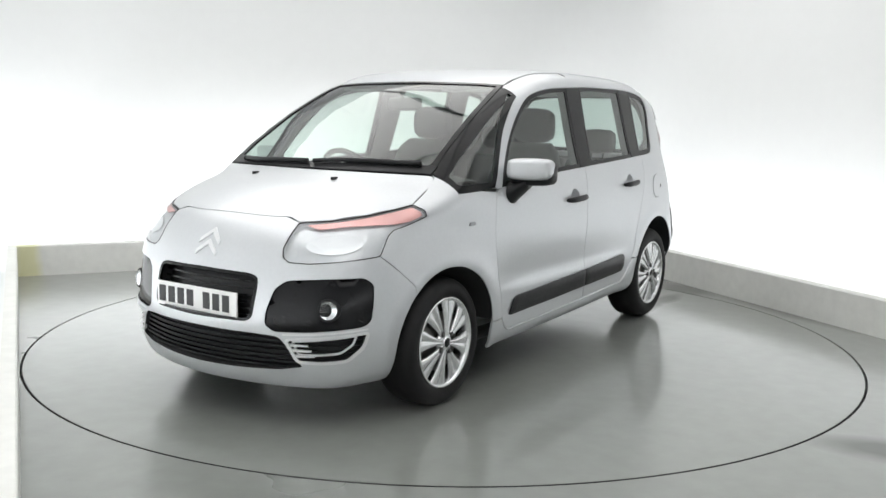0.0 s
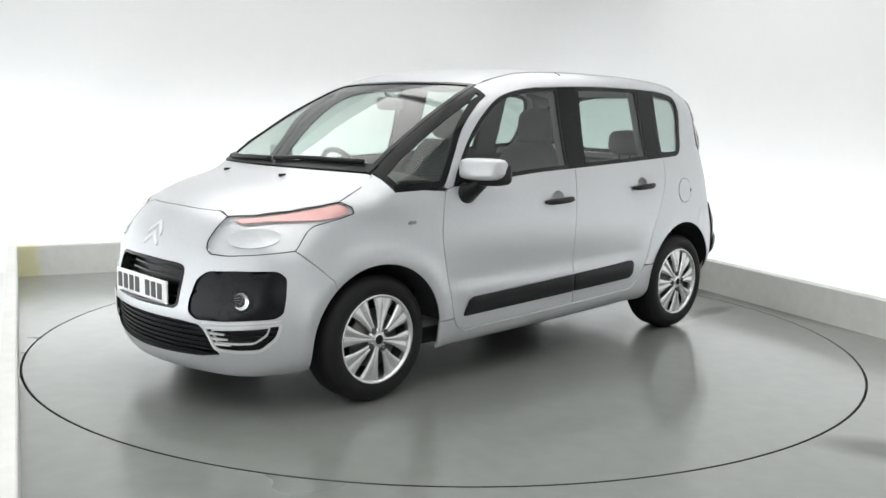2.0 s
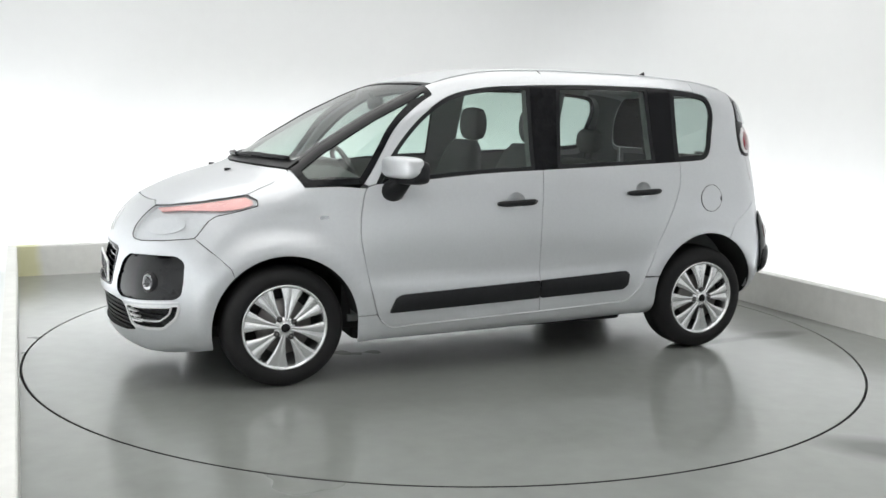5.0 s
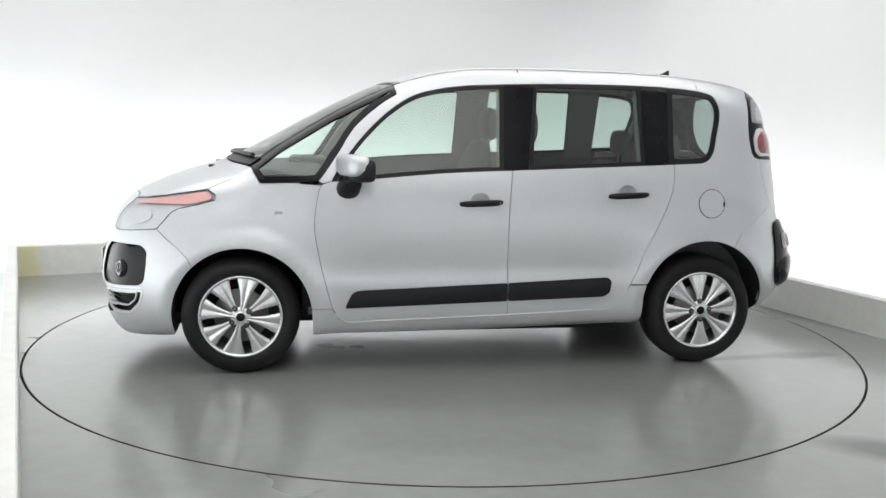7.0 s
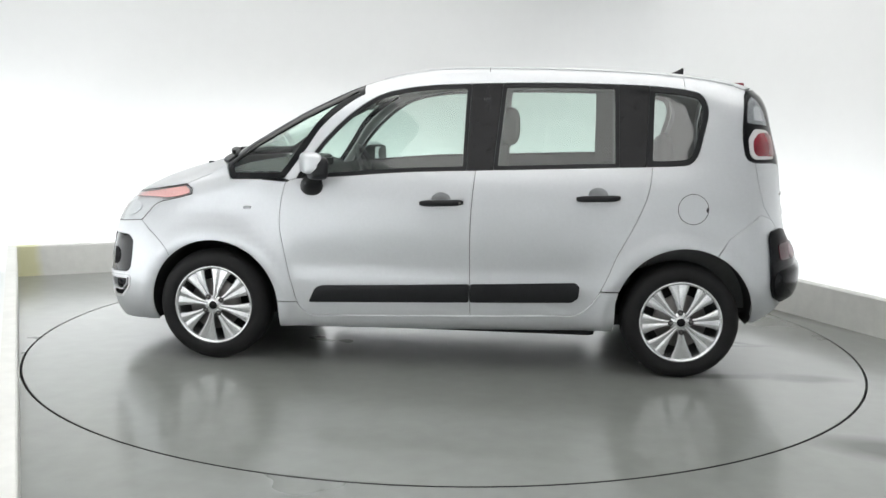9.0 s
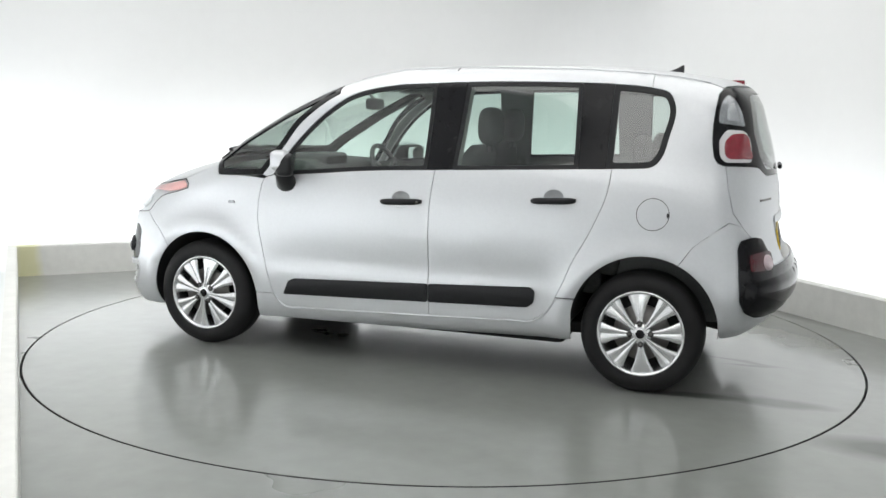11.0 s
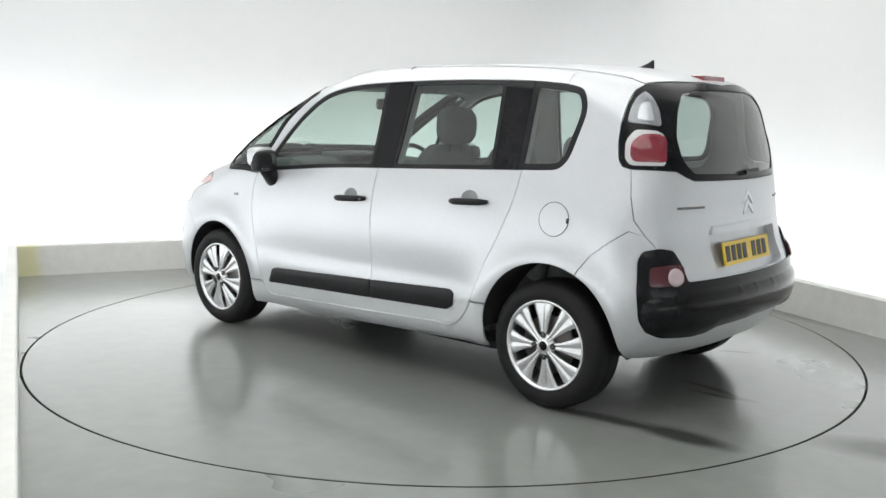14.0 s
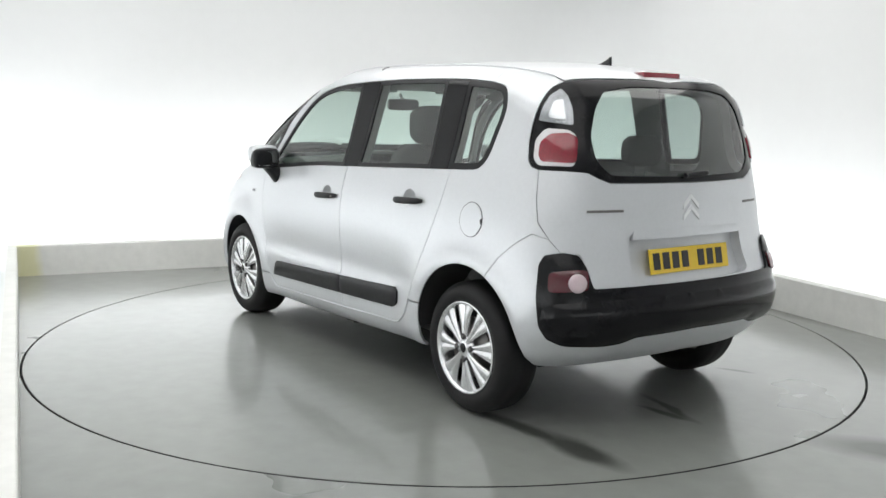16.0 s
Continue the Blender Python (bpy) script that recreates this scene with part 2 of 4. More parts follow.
def profile_field():
    loop = smooth_line(SIDE_PROFILE, 6, True)
    a, b = loop, np.roll(loop, -1, 0)
    X, Z = np.meshgrid(np.arange(GX, 2.6, GS), np.arange(GZ, 2.2, GS), indexing="ij")
    q = np.stack([X.ravel(), Z.ravel()], 1)
    best, inside = np.full(len(q), 9.0), np.zeros(len(q), bool)
    for p0, p1 in zip(a, b):
        d = p1 - p0
        w = q - p0
        h = np.clip((w @ d) / (d @ d), 0, 1)
        best = np.minimum(best, np.hypot(w[:, 0] - h * d[0], w[:, 1] - h * d[1]))
        cond = (p0[1] > q[:, 1]) != (p1[1] > q[:, 1])
        with np.errstate(divide="ignore", invalid="ignore"):
            inside ^= cond & (q[:, 0] < d[0] * (q[:, 1] - p0[1]) / d[1] + p0[0])
    f = np.where(inside, -best, best).reshape(X.shape)
    for _ in range(3):
        g = np.pad(f, 1, mode="edge")
        f = (g[:-2, 1:-1] + g[2:, 1:-1] + g[1:-1, :-2] + g[1:-1, 2:] + 2 * g[1:-1, 1:-1]) / 6
    return f


FIELD = profile_field()


def profile_at(x, z):
    i = np.clip((x - GX) / GS, 0, FIELD.shape[0] - 1.001)
    k = np.clip((z - GZ) / GS, 0, FIELD.shape[1] - 1.001)
    a, b = i.astype(int), k.astype(int)
    u, v = i - a, k - b
    return (FIELD[a, b] * (1 - u) * (1 - v) + FIELD[a + 1, b] * u * (1 - v) + FIELD[a, b + 1] * (1 - u) * v + FIELD[a + 1, b + 1] * u * v)


def table(rows, n=400):
    c = smooth_line(rows, 12)
    lo, hi = c[0, 0], c[-1, 0]
    xs = np.linspace(lo, hi, n)
    return xs, np.interp(xs, c[:, 0], c[:, 1])


PLAN = table([(-2.4, .648), (-2.0, .72), (-1.8, .762), (-1.6, .785), (-1.36, .803), (-1.0, .82), (-.5, .833), (0, .838), (.5, .836), (.9, .828), (1.2, .815), (1.4, .795), (1.6, .775), (1.8, .755), (2.0, .73), (2.4, .66)])
TUMBLE = table([(-.2, -.12), (.1, -.075), (.20, -.045), (.30, -.022), (.45, -.006), (.6, 0), (.8, -.004), (.95, -.016), (1.05, -.036), (1.15, -.068), (1.25, -.097), (1.4, -.135), (1.55, -.172), (1.7, -.21), (2.1, -.34)])
HOLLOW = table([(.1, 0), (.28, .03), (.38, .22), (.46, .32), (.50, .50), (.53, .90), (.56, 1), (.62, .80), (.70, .40), (.80, .08), (.9, 0), (1.8, 0)])


def half_width(x, z):
    y = np.interp(x, *PLAN) + np.interp(z, *TUMBLE) + .010
    for wx, r in ((1.27, .39), (-1.27, .395)):       # swollen arches
        d = np.hypot(x - wx, z - .31)
        y = y + .019 * np.exp(-((d - r - .015) / .06) ** 2) * (z > .05)
    # fenders drawn in below the shoulder
    g = np.clip((x - .85) / .35, 0, 1)
    y = y - .024 * g * g * (3 - 2 * g) * np.exp(-((z - .84) / .12) ** 2)
    g = np.clip((-x - 1.30) / .35, 0, 1)
    y = y - .022 * g * g * (3 - 2 * g) * np.exp(-((z - 1.08) / .16) ** 2)
    # hollow along the lower doors
    s = 1 / (1 + np.exp(-(x + .80) / .05)) / (1 + np.exp((x - .80) / .05))
    y = y - .019 * s * np.interp(z, *HOLLOW)
    return y


def hull(x, y, z):
    """Below nought inside the bodywork, above it outside."""
    a = np.abs(y)
    front, back = np.interp(z, [.55, .75, .88, 1.04, 1.2], [.178, .168, .155, .090, .035]) * (a / .65) ** 2.0, .095 * (a / .6) ** 2.3
    w = np.clip((x + .6) / 1.2, 0, 1)
    w = w * w * (3 - 2 * w)
    crown = np.interp(x, [-.6, .2, .8, 1.2], [.036, .026, .022, .042]) * (a / .6) ** 2 * np.clip((z - .75) / .3, 0, 1)
    f1 = profile_at(x + front * w - back * (1 - w), z + crown)
    f2 = (a - half_width(x, z)) * .96
    k = .105 + .10 * np.clip((x - 1.2) / .5, 0, 1) + .08 * np.clip((-x - 1.3) / .4, 0, 1)
    h = np.clip(k - np.abs(f1 - f2), 0, None) / k
    return np.maximum(f1, f2) + h * h * k * .25


def meet(inside, outside, steps=34):
    """The place between two rows of points where the hull's skin lies."""
    a, b = inside.copy(), outside.copy()
    for _ in range(steps):
        m = (a + b) / 2
        s = (hull(m[:, 0], m[:, 1], m[:, 2]) < 0)[:, None]
        a, b = np.where(s, m, a), np.where(s, b, m)
    return (a + b) / 2


def chart(kind, uv):
    """Points on the skin from two coordinates. left, right: x, z; top: x, y; nose, tail: bow length round an upright axis, z."""
    u, v = np.asarray(uv, float).T
    o = np.zeros_like(u)
    if kind == "left":
        return meet(np.stack([u, o, v], 1), np.stack([u, o + 1.2, v], 1))
    if kind == "top":
        return meet(np.stack([u, v, o + .7], 1), np.stack([u, v, o + 2], 1))
    s = 1 if kind == "nose" else -1
    return meet(np.stack([o + s, o, v], 1), np.stack([s + s * 1.8 * np.cos(u), 1.8 * np.sin(u), v], 1))


def unchart(kind, p):
    p = np.asarray(p, float)
    if kind == "left":
        return p[:, [0, 2]]
    if kind == "top":
        return p[:, :2]
    s = 1 if kind == "nose" else -1
    return np.stack([np.arctan2(p[:, 1], s * (p[:, 0] - s)), p[:, 2]], 1)


def slope(p, h=0.012):
    """The outward normal of the hull at rows of points."""
    g = []
    for i in range(3):
        d = np.zeros(3)
        d[i] = h
        a, b = p + d, p - d
        g.append(hull(a[:, 0], a[:, 1], a[:, 2]) - hull(b[:, 0], b[:, 1], b[:, 2]))
    g = np.stack(g, 1)
    return g / np.linalg.norm(g, axis=1)[:, None]


def area(p):
    return 0.5 * np.sum(p[:, 0] * np.roll(p[:, 1], -1) - np.roll(p[:, 0], -1) * p[:, 1])


def resampled(p, step):
    out = []
    for a, b in zip(p, np.roll(p, -1, 0)):
        n = max(1, int(math.ceil(np.linalg.norm(b - a) / step)))
        out += [a + (b - a) * i / n for i in range(n)]
    return np.array(out)


def cleaned(p):
    keep = [p[0]]
    for q in p[1:]:
        if np.linalg.norm(q - keep[-1]) > 0.002:
            keep.append(q)
    if np.linalg.norm(keep[0] - keep[-1]) < 0.002:
        keep.pop()
    return np.array(keep)


def inset(p, d):
    """The loop moved inwards by d."""
    p = cleaned(np.asarray(p, float))
    if area(p) < 0:
        p = p[::-1]
    a, b = p - np.roll(p, 1, 0), np.roll(p, -1, 0) - p
    a, b = a / np.linalg.norm(a, axis=1)[:, None], b / np.linalg.norm(b, axis=1)[:, None]
    n1, n2 = np.stack([-a[:, 1], a[:, 0]], 1), np.stack([-b[:, 1], b[:, 0]], 1)
    s = n1 + n2
    s = s / np.maximum(np.sum(s * n1, 1), 0.45)[:, None]
    return p + s * d


def rounded(p, r, n=5):
    """The loop with its corners rounded."""
    p = cleaned(np.asarray(p, float))
    out = []
    for a, b, c in zip(np.roll(p, 1, 0), p, np.roll(p, -1, 0)):
        la, lc = np.linalg.norm(a - b), np.linalg.norm(c - b)
        k = min(r, 0.45 * la, 0.45 * lc)
        s, e = b + (a - b) / la * k, b + (c - b) / lc * k
        for i in range(n + 1):
            t = i / n
            out.append((1 - t) ** 2 * s + 2 * t * (1 - t) * b + t * t * e)
    return np.array(out)


def within(q, loop):
    x, y = q[:, 0], q[:, 1]
    c = np.zeros(len(q), bool)
    for a, b in zip(loop, np.roll(loop, -1, 0)):
        m = (a[1] > y) != (b[1] > y)
        if b[1] != a[1]:
            c ^= m & (x < (b[0] - a[0]) * (y - a[1]) / (b[1] - a[1]) + a[0])
    return c


def panel_data(kind, loop, holes=(), gap=0.0019, thick=0.014, lift=0.0, grid=0.035, bulge=0.0):
    """A sheet of the hull inside a loop drawn on one of its charts: verts, faces, corner normals."""
    from_loops = [resampled(inset(loop, gap), grid * 0.8)] + [resampled(inset(h, -0.0005), grid * 0.8) for h in holes]
    lo, hi = from_loops[0].min(0), from_loops[0].max(0)
    gx, gy = np.meshgrid(np.arange(lo[0] + grid / 2, hi[0], grid), np.arange(lo[1] + grid / 2, hi[1], grid), indexing="ij")
    inner = np.stack([gx.ravel(), gy.ravel()], 1)
    ok = within(inner, from_loops[0])
    for h in from_loops[1:]:
        ok &= ~within(inner, h)
    inner = inner[ok]
    edge = np.concatenate(from_loops)
    if len(inner):
        far = np.ones(len(inner), bool)
        for i in range(0, len(inner), 400):
            d = np.linalg.norm(inner[i:i + 400, None] - edge[None], axis=2).min(1)
            far[i:i + 400] = d > grid * 0.45
        inner = inner[far]
    pts = np.concatenate([edge, inner])
    links, k = [], 0
    for l in from_loops:
        links += [(k + i, k + (i + 1) % len(l)) for i in range(len(l))]
        k += len(l)
    vs, _, fs, _, _, _ = geometry.delaunay_2d_cdt([Vector(p) for p in pts], links, [], 0, 1e-6)
    uv = np.array([tuple(v) for v in vs])
    tri = np.array([f for f in fs if len(f) == 3])
    mid = uv[tri].mean(1)
    ok = within(mid, from_loops[0])
    for h in from_loops[1:]:
        ok &= ~within(mid, h)
    tri = tri[ok]
    p = chart(kind, uv)
    n = slope(p)
    if bulge:
        d = np.linalg.norm(uv[:, None] - edge[None], axis=2).min(1)
        p = p + n * (bulge * (1 - np.exp(-d / 0.02)))[:, None]
    p = p + n * lift
    shade = n
    # outward winding
    a, b, c = uv[tri[:, 0]], uv[tri[:, 1]], uv[tri[:, 2]]
    turn = (b[:, 0] - a[:, 0]) * (c[:, 1] - a[:, 1]) - (b[:, 1] - a[:, 1]) * (c[:, 0] - a[:, 0])
    tri = np.where((turn < 0)[:, None], tri[:, ::-1], tri)
    fn = np.cross(p[tri[:, 1]] - p[tri[:, 0]], p[tri[:, 2]] - p[tri[:, 0]])
    if np.sum(fn * n[tri[:, 0]]) < 0:
        tri = tri[:, ::-1]
    if bulge:
        fn = np.cross(p[tri[:, 1]] - p[tri[:, 0]], p[tri[:, 2]] - p[tri[:, 0]])
        shade = np.zeros_like(p)
        for i in range(3):
            np.add.at(shade, tri[:, i], fn)
        shade = shade / np.maximum(np.linalg.norm(shade, axis=1), 1e-12)[:, None]
    faces = [tuple(int(i) for i in t) for t in tri]
    normals = [shade[i] for t in faces for i in t]
    verts = list(p)
    if thick:
        count = {}
        for t in faces:
            for a, b in ((t[0], t[1]), (t[1], t[2]), (t[2], t[0])):
                count[(a, b)] = 1
        ring = [(a, b) for a, b in count if (b, a) not in count]
        low = {}
        for a, b in ring:
            for i in (a, b):
                if i not in low:
                    low[i] = len(verts)
                    verts.append(p[i] - n[i] * thick)
        for a, b in ring:
            q = (b, a, low[a], low[b])
            fnm = np.cross(verts[q[1]] - verts[q[0]], verts[q[3]] - verts[q[0]])
            fnm = fnm / max(np.linalg.norm(fnm), 1e-9)
            faces.append(q)
            normals += [fnm] * 4
    return verts, faces, normals


def mirrored(data):
    v, f, n = data
    k, nn = 0, []
    for q in f:
        nn += [x * np.array([1, -1, 1]) for x in n[k:k + len(q)]][::-1]
        k += len(q)
    return [x * np.array([1, -1, 1]) for x in v], [q[::-1] for q in f], nn


def panel(name, kind, loop, mat, parent, label="", side=1, **more):
    d = panel_data(kind, loop, **more)
    if side < 0:
        d = mirrored(d)
    return emit(name, d[0], d[1], mat, parent, label, True, d[2])


def frame_band(name, kind, loop, width, mat, parent, label="", side=1, lift=0.0, gap=0.001, thick=0.01, r=0.0):
    """A seal or surround of even width along the inside of a loop, its corners rounded by r."""
    hole = inset(loop, width)
    if r:
        loop, hole = rounded(loop, r, 3), rounded(hole, r, 3)
    return panel(name, kind, loop, mat, parent, label, side, holes=[hole], gap=gap, lift=lift, thick=thick)


def well(name, kind, loop, depth, mat, parent, label="", side=1):
    """The wall and back of a recess below an opening."""
    l = resampled(inset(loop, 0), 0.03)
    p = chart(kind, l)
    n = slope(p)
    d = panel_data(kind, loop, gap=0, thick=0, lift=-depth)
    verts, faces = list(d[0]), list(d[1])
    k, m = len(verts), len(l)
    verts += list(p - n * 0.001) + list(p - n * (depth + 0.002))
    faces += [(k + i, k + (i + 1) % m, k + m + (i + 1) % m, k + m + i) for i in range(m)]
    if side < 0:
        verts = [v * np.array([1, -1, 1]) for v in verts]
    return emit(name, verts, faces, mat, parent, label)


def to(kind, other, uv):
    """Coordinates on another chart."""
    return unchart(other, chart(kind, uv))


def both(loop_half):
    """A loop drawn for y above nought, closed by its mirror image; runs from the middle outwards and back to the middle."""
    h = np.asarray(loop_half, float)
    return np.concatenate([h, (h * np.array([-1, 1]))[::-1]])


def arc(cx, cz, r, a0, a1, n=22):
    return np.array([(cx + r * math.cos(radians(a)), cz + r * math.sin(radians(a))) for a in np.linspace(a0, a1, n)])


def joined(*runs):
    return np.concatenate([np.asarray(r, float) for r in runs])


# ---- lines of the bodywork, x and z on the flank unless said ----
BELT = smooth_line([(.80, 1.022), (.629, 1.034), (.214, 1.07), (-.175, 1.088), (-.537, 1.103), (-.842, 1.116), (-1.088, 1.126)], 4)
BAND_FRONT = smooth_line([(.80, 1.022), (.765, 1.085), (.707, 1.167), (.636, 1.256), (.519, 1.371), (.37, 1.470), (.218, 1.512), (.066, 1.532)], 5)
BAND_TOP = smooth_line([(.066, 1.532), (-.241, 1.546), (-.55, 1.553), (-1.019, 1.548), (-1.177, 1.538), (-1.25, 1.530)], 5)
BAND_BACK = smooth_line([(-1.25, 1.530), (-1.332, 1.508), (-1.363, 1.466), (-1.375, 1.405), (-1.351, 1.288), (-1.322, 1.186), (-1.28, 1.142), (-1.20, 1.131), (-1.088, 1.126)], 5)
DOOR_FRONT = smooth_line([(.80, 1.022), (.851, 1.002), (.874, .93), (.888, .782), (.864, .632), (.821, .449), (.777, .322), (.717, .280)], 6)
DOOR_SPLIT = smooth_line([(-.163, 1.087), (-.150, .94), (-.143, .798), (-.146, .492), (-.152, .304)], 5)
DOOR_BACK = smooth_line([(-1.088, 1.126), (-1.07, .99), (-.998, .808), (-.912, .641), (-.87, .534), (-.79, .389), (-.716, .331)], 6)
QUARTER_BACK = smooth_line([(.866, 1.022), (.823, 1.08), (.753, 1.184), (.67, 1.308), (.524, 1.434), (.40, 1.505)], 5)
FRONT_ARCH, BACK_ARCH = (1.262, .312, .362), (-1.278, .345, .361)
DITCH = smooth_line([(.36, .570), (.1, .572), (-.4, .568), (-.9, .560), (-1.25, .548), (-1.52, .525)], 5)        # x, y on the roof
SCREEN_SIDE = smooth_line([(1.215, .665), (1.10, .655), (.80, .630), (.55, .600), (.42, .577)], 6)               # x, y
SCREEN_TOP = smooth_line([(.42, .577), (.435, .40), (.455, .22), (.46, 0)], 5)                                  # x, y
SCREEN_BASE = smooth_line([(1.375, 0), (1.365, .15), (1.325, .36), (1.275, .52), (1.215, .665)], 5)               # x, y
HOOD_FRONT = smooth_line([(1.872, 0), (1.866, .14), (1.848, .26), (1.826, .335)], 5)                             # x, y
LAMP = [(0.44, 0.899), (0.415, 0.85), (0.395, 0.795), (0.401, 0.757), (0.43, 0.737), (0.515, 0.735), (0.643, 0.746), (0.815, 0.764), (0.835, 0.8), (0.86, 0.846), (0.89, 0.868), (1.0, 0.892), (1.1, 0.918), (1.091, 0.948), (1.025, 0.972), (0.917, 0.955), (0.762, 0.932), (0.595, 0.911)]
HOOD_SIDE = joined(to("nose", "top", np.array(LAMP)[[0, 17, 16, 15, 14]]), [(1.305, .700), (1.225, .688)])        # x, y
DITCH_SIDE, SCREEN_EDGE = to("top", "left", DITCH), to("top", "left", SCREEN_SIDE)
TAIL_BLACK = [(0.213, 1.548), (0.365, 1.547), (0.613, 1.543), (0.733, 1.532), (0.798, 1.505), (0.848, 1.44), (0.881, 1.35), (0.893, 1.274), (0.891, 1.195), (0.875, 1.167), (0.843, 1.156), (0.711, 1.153), (0.613, 1.147), (0.558, 1.122), (0.503, 1.103), (0.263, 1.1)]
HATCH_SIDE = [(0.835, 1.155), (0.837, 1.04), (0.825, 0.934), (0.774, 0.865), (0.72, 0.808), (0.643, 0.803), (0.608, 0.74), (0.593, 0.664)]


# ---- the booth: floor, turntable, kerb, walls, ceiling ----
def booth_point(u, v, z=0.0):
    """From along and across the booth to the world."""
    c, s = math.cos(PHI), math.sin(PHI)
    return (u * c - v * s, u * s + v * c, z)


LEFT, RIGHT, BACK, FRONT, KERB_H, KERB_T, GAP = -2.455, 2.60, 2.955, -4.6, 0.25, 0.07, 0.95


def make_floor():
    n, verts, faces = 160, [], []
    r, big = TABLE_R + 0.009, 9.0
    for i in range(n):
        a = 2 * math.pi * i / n
        c, s = math.cos(a), math.sin(a)
        k = big / max(abs(c), abs(s))
        verts += [(r * c, r * s, 0), (r * c, r * s, -0.06), (k * c, k * s, 0)]
    for i in range(n):
        j = (i + 1) % n
        faces += [(3 * i, 3 * i + 2, 3 * j + 2, 3 * j), (3 * i + 1, 3 * i, 3 * j, 3 * j + 1)]
    ob = emit("floor", verts, faces, FLOOR, smooth=False)
    tagged(ob, "glossy grey sealed concrete floor with damp stains and a painted kerb reflection", "floor", kind="structure")
    bm = bmesh.new()
    bmesh.ops.create_circle(bm, cap_ends=True, segments=96, radius=TABLE_R + 0.05)
    bmesh.ops.translate(bm, vec=(0, 0, -0.061), verts=bm.verts)
    pit = part("floor_pit", bm, DARK)
    tagged(pit, "dark gap under the rim of the turntable", "floor", kind="structure")


def make_turntable():
    rows = [(0.0001, 0), (TABLE_R - 0.005, 0), (TABLE_R - 0.005, -0.004), (TABLE_R - 0.005, -0.05)]
    n, verts, faces = 160, [], []
    for i in range(n):
        a = 2 * math.pi * i / n
        for r, z in rows[1:]:
            verts.append((r * math.cos(a), r * math.sin(a), z))
    for i in range(n):
        j = (i + 1) % n
        for q in range(2):
            faces.append((3 * i + q, 3 * i + q + 1, 3 * j + q + 1, 3 * j + q))
    faces.append(tuple(3 * i for i in range(n)))
    ob = emit("turntable", verts, faces, TABLE, smooth=False)
    # added ring, coloured dark so that the gap's shadow line reads wider
    rim = lathe("rim", [(TABLE_R - 0.0045, -.05), (TABLE_R - 0.0045, -.001), (TABLE_R - 0.001, -.001), (TABLE_R, -.003), (TABLE_R, -.05)], DARK, ob, "dark ring added to deepen the line of the gap", 160, Matrix.Rotation(radians(90), 4, "X"))
    return tagged(ob, "round grey concrete turntable flush with the floor", "turntable")


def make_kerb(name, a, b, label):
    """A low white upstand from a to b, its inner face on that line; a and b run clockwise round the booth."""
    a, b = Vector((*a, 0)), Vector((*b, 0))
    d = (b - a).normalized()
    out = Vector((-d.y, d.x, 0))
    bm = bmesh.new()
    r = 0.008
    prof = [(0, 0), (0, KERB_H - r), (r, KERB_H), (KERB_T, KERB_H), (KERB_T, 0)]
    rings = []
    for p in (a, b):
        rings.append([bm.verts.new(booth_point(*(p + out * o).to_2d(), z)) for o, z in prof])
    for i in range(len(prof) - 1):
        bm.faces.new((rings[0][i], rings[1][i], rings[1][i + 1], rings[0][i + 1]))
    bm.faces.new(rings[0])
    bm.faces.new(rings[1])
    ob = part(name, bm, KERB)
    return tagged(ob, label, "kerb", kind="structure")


def make_walls():
    """White walls with rounded corners, behind the kerb and round the camera."""
    h, t = 3.6, 0.1
    l, r, b, f, rad = LEFT - GAP, RIGHT + GAP, BACK + GAP, -7.6, 1.1
    corners = [(l, f), (l, b), (r, b), (r, f)]
    loop = rounded(corners, rad, 12)
    n = len(loop)
    outer = inset(loop, -t) if area(np.asarray(loop)) > 0 else inset(loop[::-1], -t)[::-1]
    verts, faces = [], []
    for (u, v), (ou, ov) in zip(loop, outer):
        verts += [booth_point(u, v, 0), booth_point(u, v, h), booth_point(ou, ov, h), booth_point(ou, ov, 0)]
    for i in range(n):
        j = (i + 1) % n
        for q in range(3):
            faces.append((4 * i + q, 4 * j + q, 4 * j + q + 1, 4 * i + q + 1))
    ob = emit("wall_surround", verts, faces, BOOTH)
    tagged(ob, "plain white photo booth wall with rounded corners", "wall", kind="structure")
    bm = bmesh.new()
    block(bm, (l - 0.1, f - 0.1, h), (r + 0.1, b + 0.1, h + 0.12), 0, Matrix.Rotation(PHI, 4, "Z"))
    tagged(part("ceiling", bm, CEILING), "plain white ceiling", "ceiling", kind="structure")


def make_ceiling_light(u, v, w, d):
    """A broad flat diffuser in a thin frame under the ceiling."""
    at = Matrix.Rotation(PHI, 4, "Z")
    root = new("ceiling_light")
    root.matrix_world = Matrix.Translation(booth_point(u, v, 3.45)) @ at
    boxed("diffuser", (-w / 2 + .02, -d / 2 + .02, 0), (w / 2 - .02, d / 2 - .02, .02), GLOW, root)
    bm = bmesh.new()
    for lo, hi in (((-w / 2, -d / 2, -.01), (w / 2, -d / 2 + .02, .15)), ((-w / 2, d / 2 - .02, -.01), (w / 2, d / 2, .15)), ((-w / 2, -d / 2 + .02, -.01), (-w / 2 + .02, d / 2 - .02, .15)), ((w / 2 - .02, -d / 2 + .02, -.01), (w / 2, d / 2 - .02, .15))):
        block(bm, lo, hi)
    part("frame", bm, CEILING, root)
    return tagged(root, "large white softbox panel under the ceiling", "ceiling light", group="ceiling softboxes")


